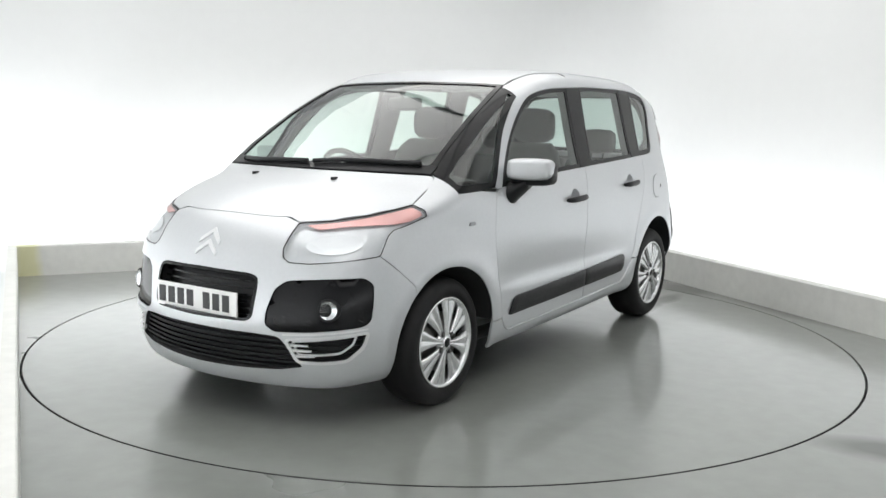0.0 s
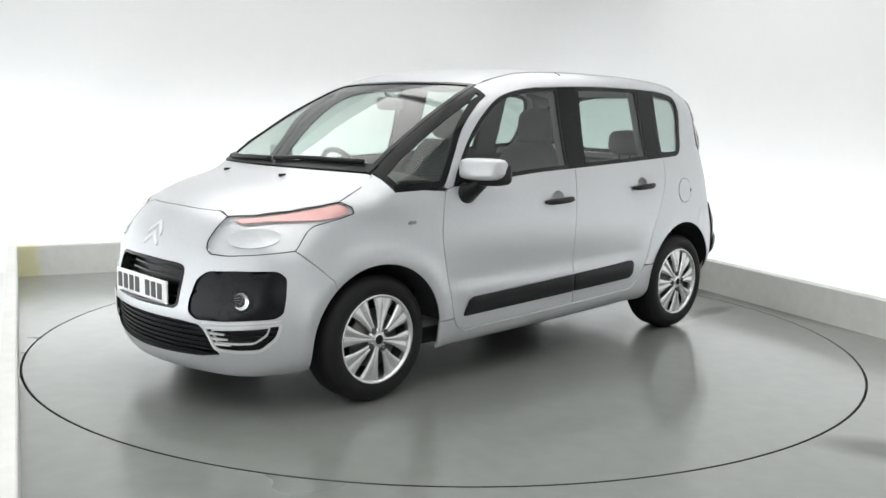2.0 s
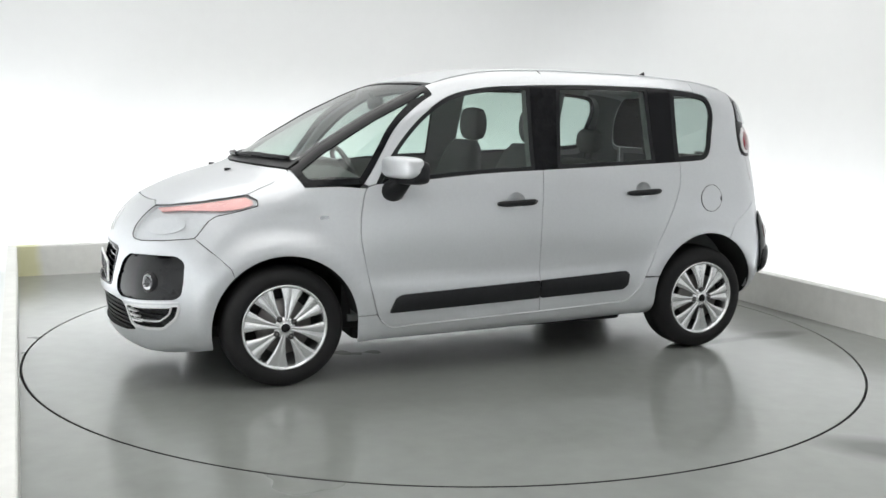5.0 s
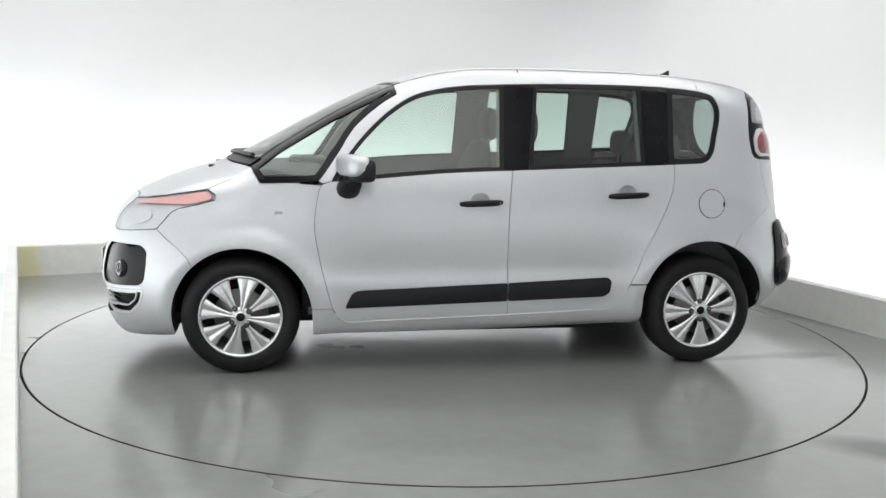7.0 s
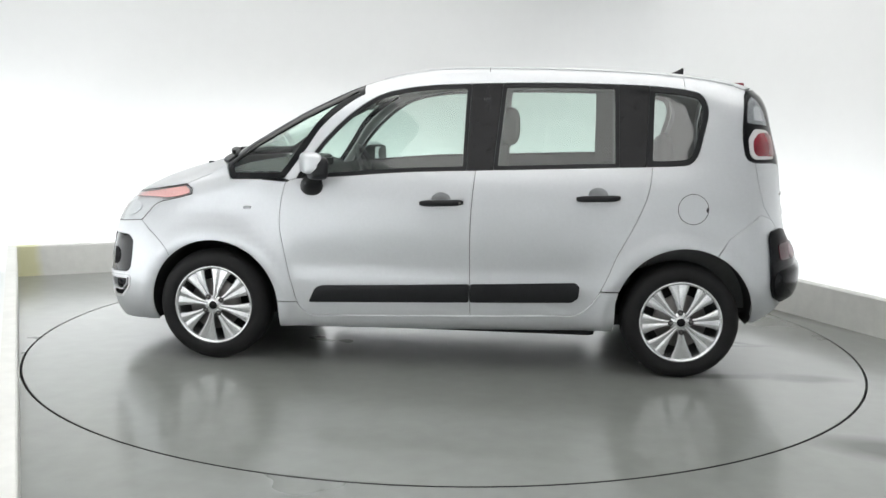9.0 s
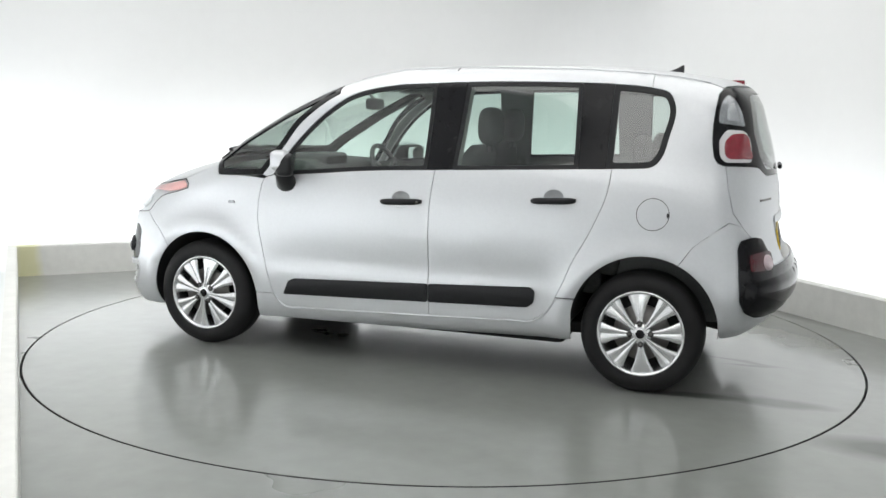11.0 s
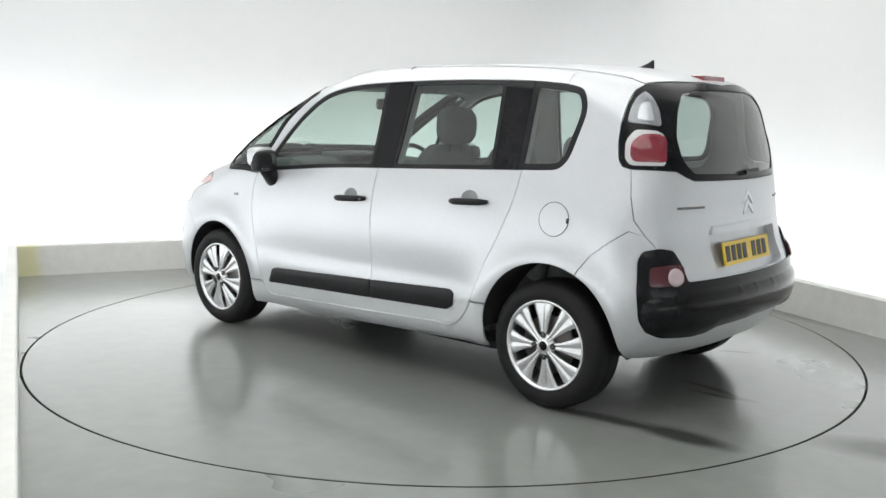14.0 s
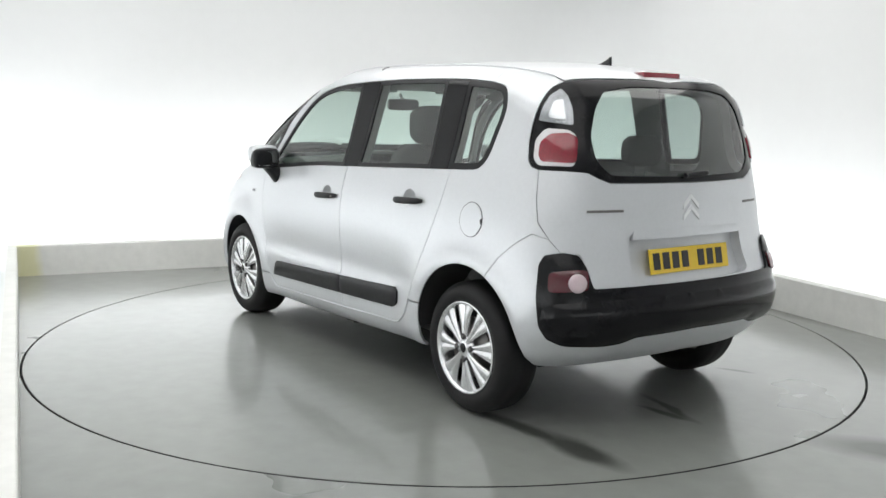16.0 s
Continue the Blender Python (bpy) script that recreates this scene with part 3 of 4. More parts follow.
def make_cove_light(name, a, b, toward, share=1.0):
    """A strip lamp hidden behind a kerb, washing the wall; the front one is an added fill."""
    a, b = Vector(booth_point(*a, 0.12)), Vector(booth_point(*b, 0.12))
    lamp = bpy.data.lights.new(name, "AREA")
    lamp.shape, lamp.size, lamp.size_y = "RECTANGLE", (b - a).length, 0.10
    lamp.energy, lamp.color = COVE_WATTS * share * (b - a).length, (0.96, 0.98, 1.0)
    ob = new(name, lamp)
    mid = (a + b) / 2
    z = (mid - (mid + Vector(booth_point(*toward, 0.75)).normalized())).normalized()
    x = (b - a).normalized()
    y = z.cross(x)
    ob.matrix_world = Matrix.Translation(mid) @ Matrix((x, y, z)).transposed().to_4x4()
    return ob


def make_bright_boards():
    """White boards added on the floor behind the kerbs, under the strip lamps, so that it looks brightly lit."""
    at, e = Matrix.Rotation(PHI, 4, "Z"), KERB_T + .01
    for name, lo, hi in (("bright_board_left", (LEFT - GAP + .01, FRONT), (LEFT - e, BACK + e)), ("bright_board_back", (LEFT - GAP + .01, BACK + e + .004), (RIGHT + GAP - .01, BACK + GAP - .01)), ("bright_board_right", (RIGHT + e, FRONT), (RIGHT + GAP - .01, BACK + e))):
        bm = bmesh.new()
        block(bm, (*lo, .0), (*hi, .02), 0, at)
        tagged(part(name, bm, BOOTH), "white board added behind the kerb to make the floor there look bright", "floor", kind="structure")


def make_booth():
    make_floor()
    make_bright_boards()
    table = make_turntable()
    make_kerb("kerb_left", (LEFT, FRONT), (LEFT, BACK + KERB_T), "low white kerb with scuffed corner beside the turntable")
    make_kerb("kerb_back", (LEFT, BACK), (RIGHT, BACK), "low white kerb along the back of the booth")
    make_kerb("kerb_right", (RIGHT, BACK + KERB_T), (RIGHT, FRONT), "low white kerb along the side of the booth")
    # added behind the camera only to hide the fill lamp
    make_kerb("fill_lamp_screen", (RIGHT, -7.04), (LEFT, -7.04), "added low white upstand that hides the fill lamp behind the camera")
    make_walls()
    for u, v in ((-1.5, -4.6), (-1.5, -1.6), (-1.5, 1.4), (1.5, -1.6), (1.5, 1.4)):
        make_ceiling_light(u, v, 2.94, 2.94)
    make_cove_light("cove_lamp_back", (LEFT, BACK + 0.16), (RIGHT, BACK + 0.16), (0, 0.6))
    make_cove_light("cove_lamp_right", (RIGHT + 0.16, BACK), (RIGHT + 0.16, FRONT), (0.6, 0), 0.5)
    make_cove_light("cove_lamp_left", (LEFT - 0.16, FRONT), (LEFT - 0.16, BACK), (-0.6, 0), 1.3)
    # unseen fill lamp, added to brighten the car's flank from the camera's side
    make_cove_light("fill_lamp_front", (RIGHT, -7.2), (LEFT, -7.2), (0, -0.6), 1.0)
    return table


turntable = make_booth()


# ---- the car ----
def cut(line, lo=None, hi=None):
    """The stretch of a line between two values of x."""
    return np.array([p for p in line if (lo is None or p[0] >= lo - 1e-6) and (hi is None or p[0] <= hi + 1e-6)])


def belt_at(x):
    return float(np.interp(-x, -BELT[:, 0], BELT[:, 1]))


def top_at(x):
    line = joined(BAND_FRONT, BAND_TOP[1:])
    return float(np.interp(-x, -line[:, 0], line[:, 1]))


def make_flank(car, s):
    """Fender, doors, quarter panel, rails, glass and trim of one side; s is 1 for left, -1 for right."""
    fx, fz, fr = FRONT_ARCH
    bx, bz, br = BACK_ARCH
    # fender
    lamp = to("nose", "left", np.array(LAMP)[[14, 13, 12, 11, 10, 9, 8, 7]])
    hood = to("top", "left", HOOD_SIDE[-3:])
    loop = joined(DOOR_FRONT[6:][DOOR_FRONT[6:, 1] > .365], [(.792, .352), (fx - fr * .994, .352)], arc(fx, fz, fr, 172, 46), [(1.533, .62), (1.60, .684)], lamp[::-1], hood[1:], SCREEN_EDGE[:1] + [[.005, -.004]], [(1.165, 1.008), (1.0, 1.013)])
    fender = panel("front_fender", "left", loop, SILVER, car, side=s, gap=.0012)
    rep = rounded([(1.094, .849), (1.048, .852), (1.050, .868), (1.090, .866)], .007)
    panel("side_repeater", "left", rep, LAMP_CLEAR, fender, "small grey side indicator", side=s, lift=.006, gap=0, thick=.008)
    # sill
    sill = joined([(fx - fr * .994, .35), (.795, .35), (.777, .322), (.717, .280)], [(.05, .302)], [(-.716, .331), (-.79, .389), (-.838, .463), (-.935, .463)], [(-.921, .40), (-.921, .30), (-.915, .238), (0, .215), (.895, .205)])
    skirt = panel("sill", "left", sill, SILVER, car, side=s)
    lip = chart("left", smooth_line([(.777, .318), (.717, .276), (.60, .279), (.05, .298), (-.60, .322), (-.716, .328), (-.79, .384), (-.838, .455)], 6))
    tube("sill_lip", [(p[0], s * (p[1] + .001), p[2]) for p in lip], .0052, SILVER, skirt)
    # doors
    front = joined(BELT[BELT[:, 0] > -.163], DOOR_SPLIT, [(.05, .302)], DOOR_FRONT[::-1][:-1])
    rear = joined([(-.163, 1.087)], BELT[BELT[:, 0] < -.163], DOOR_BACK[1:], [(-.4, .318)], DOOR_SPLIT[::-1][:-1])
    doors = []
    cups = [np.array([(x + .052 * math.cos(a), z + .043 * math.sin(a)) for a in np.linspace(0, 2 * math.pi, 28, endpoint=False)]) for x, z in ((.014, .926), (-.808, .970))]
    for name, loop, cup, deep in (("front_door", front, cups[0], .045), ("rear_door", rear, cups[1], .050)):
        d = panel(name, "left", loop, SILVER, car, side=s, holes=[cup])
        panel("handle_cup", "left", cup, SILVER, d, "scooped silver cup behind the handle", side=s, lift=-.001, thick=0, gap=-.001, bulge=-.030, grid=.008)
        panel("door_card", "left", inset(loop, -.025), TRIM, d, side=s, lift=-deep, thick=0)
        doors.append(d)
    # black moulding along the doors, in two pieces
    for d, loop in ((doors[0], [(.728, .354), (.692, .434), (.657, .449), (-.144, .483), (-.144, .384)]), (doors[1], [(-.150, .384), (-.150, .483), (-.706, .507), (-.731, .488), (-.724, .425), (-.69, .401)])):
        m = panel("side_moulding", "left", rounded(loop, .012, 3), BLACK_TRIM, d, "black plastic rubbing strip", side=s, lift=.010, thick=.024, gap=0, bulge=.006, grid=.02)
    # handles: a scooped cup and a bar
    for d, x0, x1, z0 in ((doors[0], .128, -.105, .918), (doors[1], -.695, -.923, .961)):
        mid = (x0 + x1) / 2
        y0 = chart("left", [(x0, z0), (mid, z0), (x1, z0)])[:, 1]
        bar = bmesh.new()
        n = 14
        rings = []
        for i in range(n + 1):
            t = i / n
            x, z = x0 + (x1 - x0) * t, z0 - .008 + .010 * t
            y = np.interp(t, [0, .5, 1], y0) + .010 + .022 * (1 - (2 * t - 1) ** 4)
            e = 1 - .45 * abs(2 * t - 1) ** 6
            rings.append([bar.verts.new((x, s * (y + .012 * math.cos(a)), z + .0175 * e * math.sin(a))) for a in np.linspace(0, 2 * math.pi, 10, endpoint=False)])
        for a, b in zip(rings, rings[1:]):
            for j in range(10):
                bar.faces.new((a[j], a[(j + 1) % 10], b[(j + 1) % 10], b[j]))
        bar.faces.new(rings[0])
        bar.faces.new(rings[-1])
        part("door_handle", bar, BLACK_TRIM, d, "black plastic pull handle", True)
        if x0 > 0:
            c = chart("left", [(x1 + .02, z0 - .002)])[0]
            lathe("lock", [(.0001, .046), (.007, .046), (.008, .040), (.008, .02)], STEEL, d, n=14, m=Matrix.Translation((c[0], s * (c[1] - 0.012), c[2])) @ Matrix.Scale(s, 4, (0, 1, 0)))
    # panes
    b0, b1, c0, c1 = -.115, -.275, -.905, -1.075
    pane1 = joined(BELT[BELT[:, 0] > b0 + .02], [(b0, belt_at(b0)), (b0 - .012, top_at(b0))], cut(BAND_TOP, b0 + .02)[::-1], BAND_FRONT[::-1][1:-1])
    pane2 = joined([(b1 + .02, belt_at(b1))], cut(BELT, c0 + .02, b1 - .02), [(c0 - .012, belt_at(c0)), (c0, top_at(c0))], cut(BAND_TOP, c0 + .02, b1 - .02)[::-1], [(b1 - .02, top_at(b1))])
    pane3 = joined([(c1 + .02, belt_at(c1))], BAND_BACK[::-1], cut(BAND_TOP, -1.249, c1 - .02)[::-1], [(c1 + .01, top_at(c1))])
    for d, loop, mat in ((doors[0], pane1, WINDOW), (doors[1], pane2, WINDOW), (car, pane3, DARK_WINDOW)):
        loop = cleaned(loop)
        w = .022 if d is not car else .030
        frame_band("window_frame", "left", loop, w, BLACK_TRIM, d, "black window surround", s, lift=-.002, r=.012)
        panel("window_pane", "left", rounded(inset(loop, w), .012, 3), mat, d, "tinted glass", side=s, lift=-.006, gap=-.002, thick=0)
    # black pillars between the panes
    pb = [(b0, belt_at(b0)), (b1 + .02, belt_at(b1)), (b1 - .02, top_at(b1)), (b0 - .012, top_at(b0))]
    pc = [(c0 - .012, belt_at(c0)), (c1 + .02, belt_at(c1)), (c1 + .01, top_at(c1)), (c0, top_at(c0))]
    for loop in (pb, pc):
        panel("pillar_cover", "left", loop, GLOSS_BLACK, car, "gloss black pillar cover", side=s, gap=.001, lift=-.001)
        panel("pillar_lining", "left", inset(loop, -.03), PILLAR_TRIM, car, side=s, lift=-.05, thick=0)
    # quarter glass ahead of the pillar
    q = joined([(1.165, 1.010), (1.0, 1.015)], QUARTER_BACK[QUARTER_BACK[:, 0] > .43], SCREEN_EDGE[SCREEN_EDGE[:, 0] > .45][::-1])
    q = cleaned(q)
    frame_band("quarter_frame", "left", q, .034, GLOSS_BLACK, car, "black front quarter window surround", s, r=.01)
    panel("quarter_pane", "left", rounded(inset(q, .034), .01, 3), WINDOW, car, "tinted glass", side=s, lift=-.006, gap=0, thick=0)
    # silver pillar and rail over the doors
    rail = joined(QUARTER_BACK[QUARTER_BACK[:, 0] > .43], SCREEN_EDGE[SCREEN_EDGE[:, 0] > .45][-1:], SCREEN_EDGE[-2:], DITCH_SIDE[(DITCH_SIDE[:, 0] < .36) & (DITCH_SIDE[:, 0] > -1.249)], to("top", "left", [(-1.25, .548)]), BAND_TOP[::-1], BAND_FRONT[::-1][1:], [(.80, 1.022), (.84, 1.012)])
    r = panel("roof_rail", "left", rail, SILVER, car, side=s, gap=.0015)
    panel("rail_lining", "left", inset(rail, .004), HEADLINER, r, side=s, lift=-.03, thick=0)
    # quarter panel
    tail = to("tail", "left", np.array(TAIL_BLACK)[3:11])
    hatch = to("tail", "left", np.array(HATCH_SIDE)[:4])
    loop = joined(DOOR_BACK[DOOR_BACK[:, 1] > .475], [(-.842, .468), (-.937, .468)], arc(bx, bz, br, 21, 116), [(-1.50, .762), (-1.59, .835), (-1.66, .885)], hatch[::-1], tail[::-1], DITCH_SIDE[DITCH_SIDE[:, 0] < -1.25][::-1], to("top", "left", [(-1.25, .548)]), BAND_BACK[:-1])
    qp = panel("quarter_panel", "left", loop, SILVER, car, side=s, gap=.0012)
    panel("quarter_lining", "left", inset(loop, .02), PILLAR_TRIM, qp, side=s, lift=-.05, thick=0)
    if s > 0:
        ring = np.array([(-1.302 + .080 * math.cos(a), .912 + .080 * math.sin(a)) for a in np.linspace(0, 2 * math.pi, 40, endpoint=False)])
        flap = panel("fuel_flap", "left", inset(ring, .004), SILVER, qp, "round silver fuel flap", lift=.003, thick=.003, gap=0)
        frame_band("flap_gap", "left", ring, .0035, DARK, flap, lift=.0012, gap=0, thick=0)
        lk = np.array([(-1.374 + .006 * math.cos(a), .910 + .013 * math.sin(a)) for a in np.linspace(0, 2 * math.pi, 14, endpoint=False)])
        panel("flap_catch", "left", lk, INK, flap, lift=.005, thick=.003, gap=0)
    # wheel arch lips and liners
    for cx, cz, r, lo, hi in ((fx, fz, fr, -16, 172), (bx, bz, br, 0, 190)):
        a = np.linspace(radians(lo), radians(hi), 40)
        edge = np.stack([cx + r * np.cos(a), cz + r * np.sin(a)], 1)
        y = chart("left", edge)[:, 1]
        verts, faces = [], []
        for (x, z), yy in zip(edge, y):
            verts += [(x, s * (yy - .004), z), (x, s * (yy - .05), z), (cx + (x - cx) * 1.02, s * .42, cz + (z - cz) * 1.02)]
        hub = len(verts)
        verts.append((cx, s * .42, cz))
        for i in range(39):
            for k in range(2):
                faces.append((3 * i + k, 3 * i + k + 1, 3 * i + k + 4, 3 * i + k + 3))
            faces.append((3 * i + 2, hub, 3 * i + 5))
        emit("wheel_arch_liner", verts, faces, DARK, car)
    # mirror
    make_mirror(doors[0], s)


def blob(name, rings, mat, parent, label="", n=20, power=2.6):
    """A soft closed body from rings (centre, half size across x, half size across z), stacked along y."""
    bm = bmesh.new()
    rows = []
    for (x, y, z), hx, hz in rings:
        row = []
        for i in range(n):
            a = 2 * math.pi * i / n
            c, s = math.cos(a), math.sin(a)
            row.append(bm.verts.new((x + hx * math.copysign(abs(c) ** (2 / power), c), y, z + hz * math.copysign(abs(s) ** (2 / power), s))))
        rows.append(row)
    for a, b in zip(rows, rows[1:]):
        for i in range(n):
            bm.faces.new((a[i], a[(i + 1) % n], b[(i + 1) % n], b[i]))
    bm.faces.new(rows[0])
    bm.faces.new(rows[-1])
    return part(name, bm, mat, parent, label, True)


def make_mirror(door, s):
    """Silver cap over a black shell and foot."""
    prof = [(0.0, .02), (.002, .62), (.010, .84), (.03, .95), (.07, 1.0), (.12, 1.0), (.16, .97), (.185, .88), (.197, .70), (.201, .35)]
    for name, mat, zc, hz, hx, lab in (("mirror_cap", SILVER, 1.108, .055, .052, "silver mirror cap"), ("mirror_shell", BLACK_TRIM, 1.085, .062, .052, "black mirror shell")):
        dx = .022 if name == "mirror_cap" else -.010
        rings = [((.715 + dx - .30 * t - .02 * (t / .2), s * (.815 + t), zc + .004), hx * k, hz * k) for t, k in prof]
        shell = blob(name, rings, mat, door, lab, 28, 4.2)
    glass_bm = bmesh.new()
    pts = [(.584 - .05 * u, s * (.845 + .145 * u), 1.088 + .046 * w) for u, w in ((0, -1), (1, -.9), (1.05, 0), (1, .9), (0, 1), (-.06, 0))]
    glass_bm.faces.new([glass_bm.verts.new((p[0] + .055, p[1], p[2])) for p in pts])
    part("mirror_glass", glass_bm, CHROME, door, "mirror glass")
    foot = bmesh.new()
    rows = []
    for x, y, z, hx, hz in ((.715, .795, .985, .066, .062), (.712, .825, .985, .062, .056), (.700, .86, 1.01, .055, .040), (.69, .90, 1.035, .045, .025)):
        rows.append([foot.verts.new((x + hx * math.cos(a), s * y, z + hz * math.sin(a))) for a in np.linspace(0, 2 * math.pi, 16, endpoint=False)])
    for a, b in zip(rows, rows[1:]):
        for i in range(16):
            foot.faces.new((a[i], a[(i + 1) % 16], b[(i + 1) % 16], b[i]))
    foot.faces.new(rows[0])
    foot.faces.new(rows[-1])
    part("mirror_foot", foot, BLACK_TRIM, door, "black mirror foot", True)


def slats(name, kind, loop, zs, thick, mat, parent, lift, deep=.012, side=1):
    """Level bars across an opening."""
    l = np.asarray(loop, float)
    for z in zs:
        xs = []
        for a, b in zip(l, np.roll(l, -1, 0)):
            if (a[1] > z) != (b[1] > z):
                xs.append(a[0] + (b[0] - a[0]) * (z - a[1]) / (b[1] - a[1]))
        if len(xs) < 2:
            continue
        x0, x1 = min(xs), max(xs)
        bar = [(x0, z - thick / 2), (x1, z - thick / 2), (x1, z + thick / 2), (x0, z + thick / 2)]
        panel(name, kind, bar, mat, parent, side=side, gap=0, lift=lift, thick=deep, grid=.05)


GRILLE = rounded(both([(0, .690), (.26, .684), (.302, .670), (.303, .62), (.290, .50), (.262, .478), (0, .474)]), .02, 3)
INTAKE = rounded(both([(0, .432), (.30, .429), (.395, .423), (.418, .405), (.465, .33), (.50, .292), (.40, .272), (.2, .262), (0, .258)]), .012, 3)
FOG = rounded([(0.343, 0.47), (0.348, 0.53), (0.38, 0.627), (0.431, 0.664), (0.578, 0.676), (0.745, 0.68), (0.785, 0.65), (0.782, 0.56), (0.772, 0.49), (0.742, 0.468), (0.518, 0.448), (0.384, 0.442)], .02, 3)
VENT = rounded([(0.427, 0.412), (0.766, 0.444), (0.744, 0.375), (0.677, 0.316), (0.582, 0.308), (0.477, 0.312)], .02, 3)


def make_front(car):
    lamp = np.array(LAMP)
    seam = to("left", "nose", joined([(1.712, .762), (1.60, .684), (1.533, .62)], arc(*FRONT_ARCH, 46, -14)))
    hood = to("top", "nose", HOOD_FRONT)
    half = joined(hood[:-1], lamp[:8], seam[1:], [(.86, .200), (.70, .186), (.5, .184), (.3, .184), (0, .184)])
    loop = both(half)
    mirror_loop = lambda l: np.asarray(l) * np.array([-1, 1])
    bumper = panel("front_bumper", "nose", loop, SILVER, car, holes=[GRILLE, INTAKE, FOG, mirror_loop(FOG), VENT, mirror_loop(VENT)], thick=.02, gap=.0012)
    well("grille_well", "nose", GRILLE, .065, BLACK_TRIM, bumper)
    slats("grille_bar", "nose", inset(GRILLE, .004), (.651, .621, .591, .561, .531, .501), .008, GLOSS_BLACK, bumper, -.036)
    frame_band("grille_surround", "nose", GRILLE, .014, GLOSS_BLACK, bumper, "gloss black grille surround", lift=.001, gap=0)
    well("intake_well", "nose", INTAKE, .06, DARK, bumper)
    slats("intake_slat", "nose", inset(INTAKE, .002), (.400, .376, .352, .328, .304, .280), .010, BLACK_TRIM, bumper, -.016)
    for s in (1, -1):
        well("fog_well", "nose", FOG, .010, GLOSS_BLACK, bumper, "gloss black fog lamp panel", s)
        c = chart("nose", [(.600, .545)])[0]
        n = slope(np.array([c]))[0]
        n = Vector((n[0], n[1] * s, n[2])).normalized()
        at = Matrix.Translation((c[0], c[1] * s, c[2])) @ Vector((0, 1, 0)).rotation_difference(Vector((n.x * .9 + .25, n.y * .75, n.z))).to_matrix().to_4x4()
        lathe("fog_bezel", [(.052, -.03), (.050, -.006), (.046, -.003), (.041, -.008), (.040, -.02)], BLACK_TRIM, bumper, n=28, m=at)
        fl = lathe("fog_lamp", [(.0001, -.016), (.012, -.015), (.028, -.010), (.040, -.004)], CHROME, bumper, "round clear fog lamp", n=28, m=at)
        lathe("fog_lens", [(.0001, .012), (.02, .010), (.036, .003), (.041, -.006)], LENS, fl, n=28, m=at)
        well("vent_well", "nose", VENT, .05, DARK, bumper, "", s)
        frame_band("vent_trim", "nose", inset(VENT, -.004), .012, SATIN, bumper, "bright trim round the lower vent", s, lift=.003, gap=0)
        inner = rounded([(0.447, 0.402), (0.722, 0.43), (0.707, 0.385), (0.652, 0.345), (0.572, 0.338), (0.477, 0.338)], .015, 3)
        frame_band("vent_inner_trim", "nose", inner, .008, SATIN, bumper, "", s, lift=-.014, gap=0)
        slats("vent_bar", "nose", inset(VENT, .006), (.350, .375, .40), .006, BLACK_TRIM, bumper, -.025, side=s)
        for z in (.338, .362, .386):
            u0 = .484 - (z - .30) * .55
            fin = [(u0, z - .006), (u0 + .085, z - .003), (u0 + .085, z + .003), (u0, z + .006)]
            panel("vent_fin", "nose", fin, SATIN, bumper, "short bright fin", side=s, lift=-.004, gap=0, thick=.012)
        line = resampled(np.array([(.42, .437), (.52, .442), (.760, .462), (.760, .454), (.52, .434), (.42, .429)]), .04)
        panel("bumper_crease", "nose", line, SATIN, bumper, "thin bright strip", side=s, lift=.002, gap=0, thick=.004)
        make_headlamp(car, s)
    # the plate, its characters as plain bars
    make_plate(bumper, "front_plate", WHITE_PLATE, chart("nose", [(0, .541)])[0] + np.array([-.022, -.022, 0]), 1)
    chevrons(bumper, "nose", 0, .805, .062)
    # hood
    edge = joined(HOOD_FRONT, HOOD_SIDE, SCREEN_BASE[::-1] + np.array([.012, .0]))
    hl = joined(edge, (edge * np.array([1, -1]))[::-1])
    hood_ob = panel("hood", "top", hl, SILVER, car, "silver bonnet")
    for x, y in ((1.45, .262), (1.45, -.262)):
        p = chart("top", [(x, y)])[0]
        boxed("washer_jet", (p[0] - .016, p[1] - .011, p[2] - .006), (p[0] + .016, p[1] + .011, p[2] + .010), BLACK_TRIM, hood_ob, "", .004)
    # windscreen
    edge = joined(SCREEN_BASE, SCREEN_SIDE[1:], SCREEN_TOP[1:])
    wl = joined(edge, (edge * np.array([1, -1]))[::-1])
    frame_band("screen_seal", "top", wl, .030, GLOSS_BLACK, car, "black windscreen border")
    panel("windscreen", "top", inset(wl, .030), SCREEN, car, "clear windscreen", lift=-.005, gap=0, thick=0)
    full = joined(SCREEN_BASE + np.array([.006, 0]), (SCREEN_BASE[::-1] - np.array([.05, 0])), (SCREEN_BASE[1:] - np.array([.05, 0])) * np.array([1, -1]), (SCREEN_BASE[::-1] + np.array([.006, 0]))[:-1] * np.array([1, -1]))
    panel("cowl", "top", full, BLACK_TRIM, car, "black scuttle panel", lift=.006, gap=0, thick=.02)
    for pts in (((1.350, .04), (1.312, .22), (1.258, .45), (1.205, .60)), ((1.270, -.52), (1.320, -.35), (1.345, -.15), (1.350, .0))):
        p = chart("top", smooth_line(pts, 6))
        arm = tube("wiper", p + np.array([0, 0, .022]), .011, BLACK_TRIM, car, "black windscreen wiper")
        tube("wiper_blade", p[6:] + np.array([0, 0, .014]), .006, RUBBER, arm)


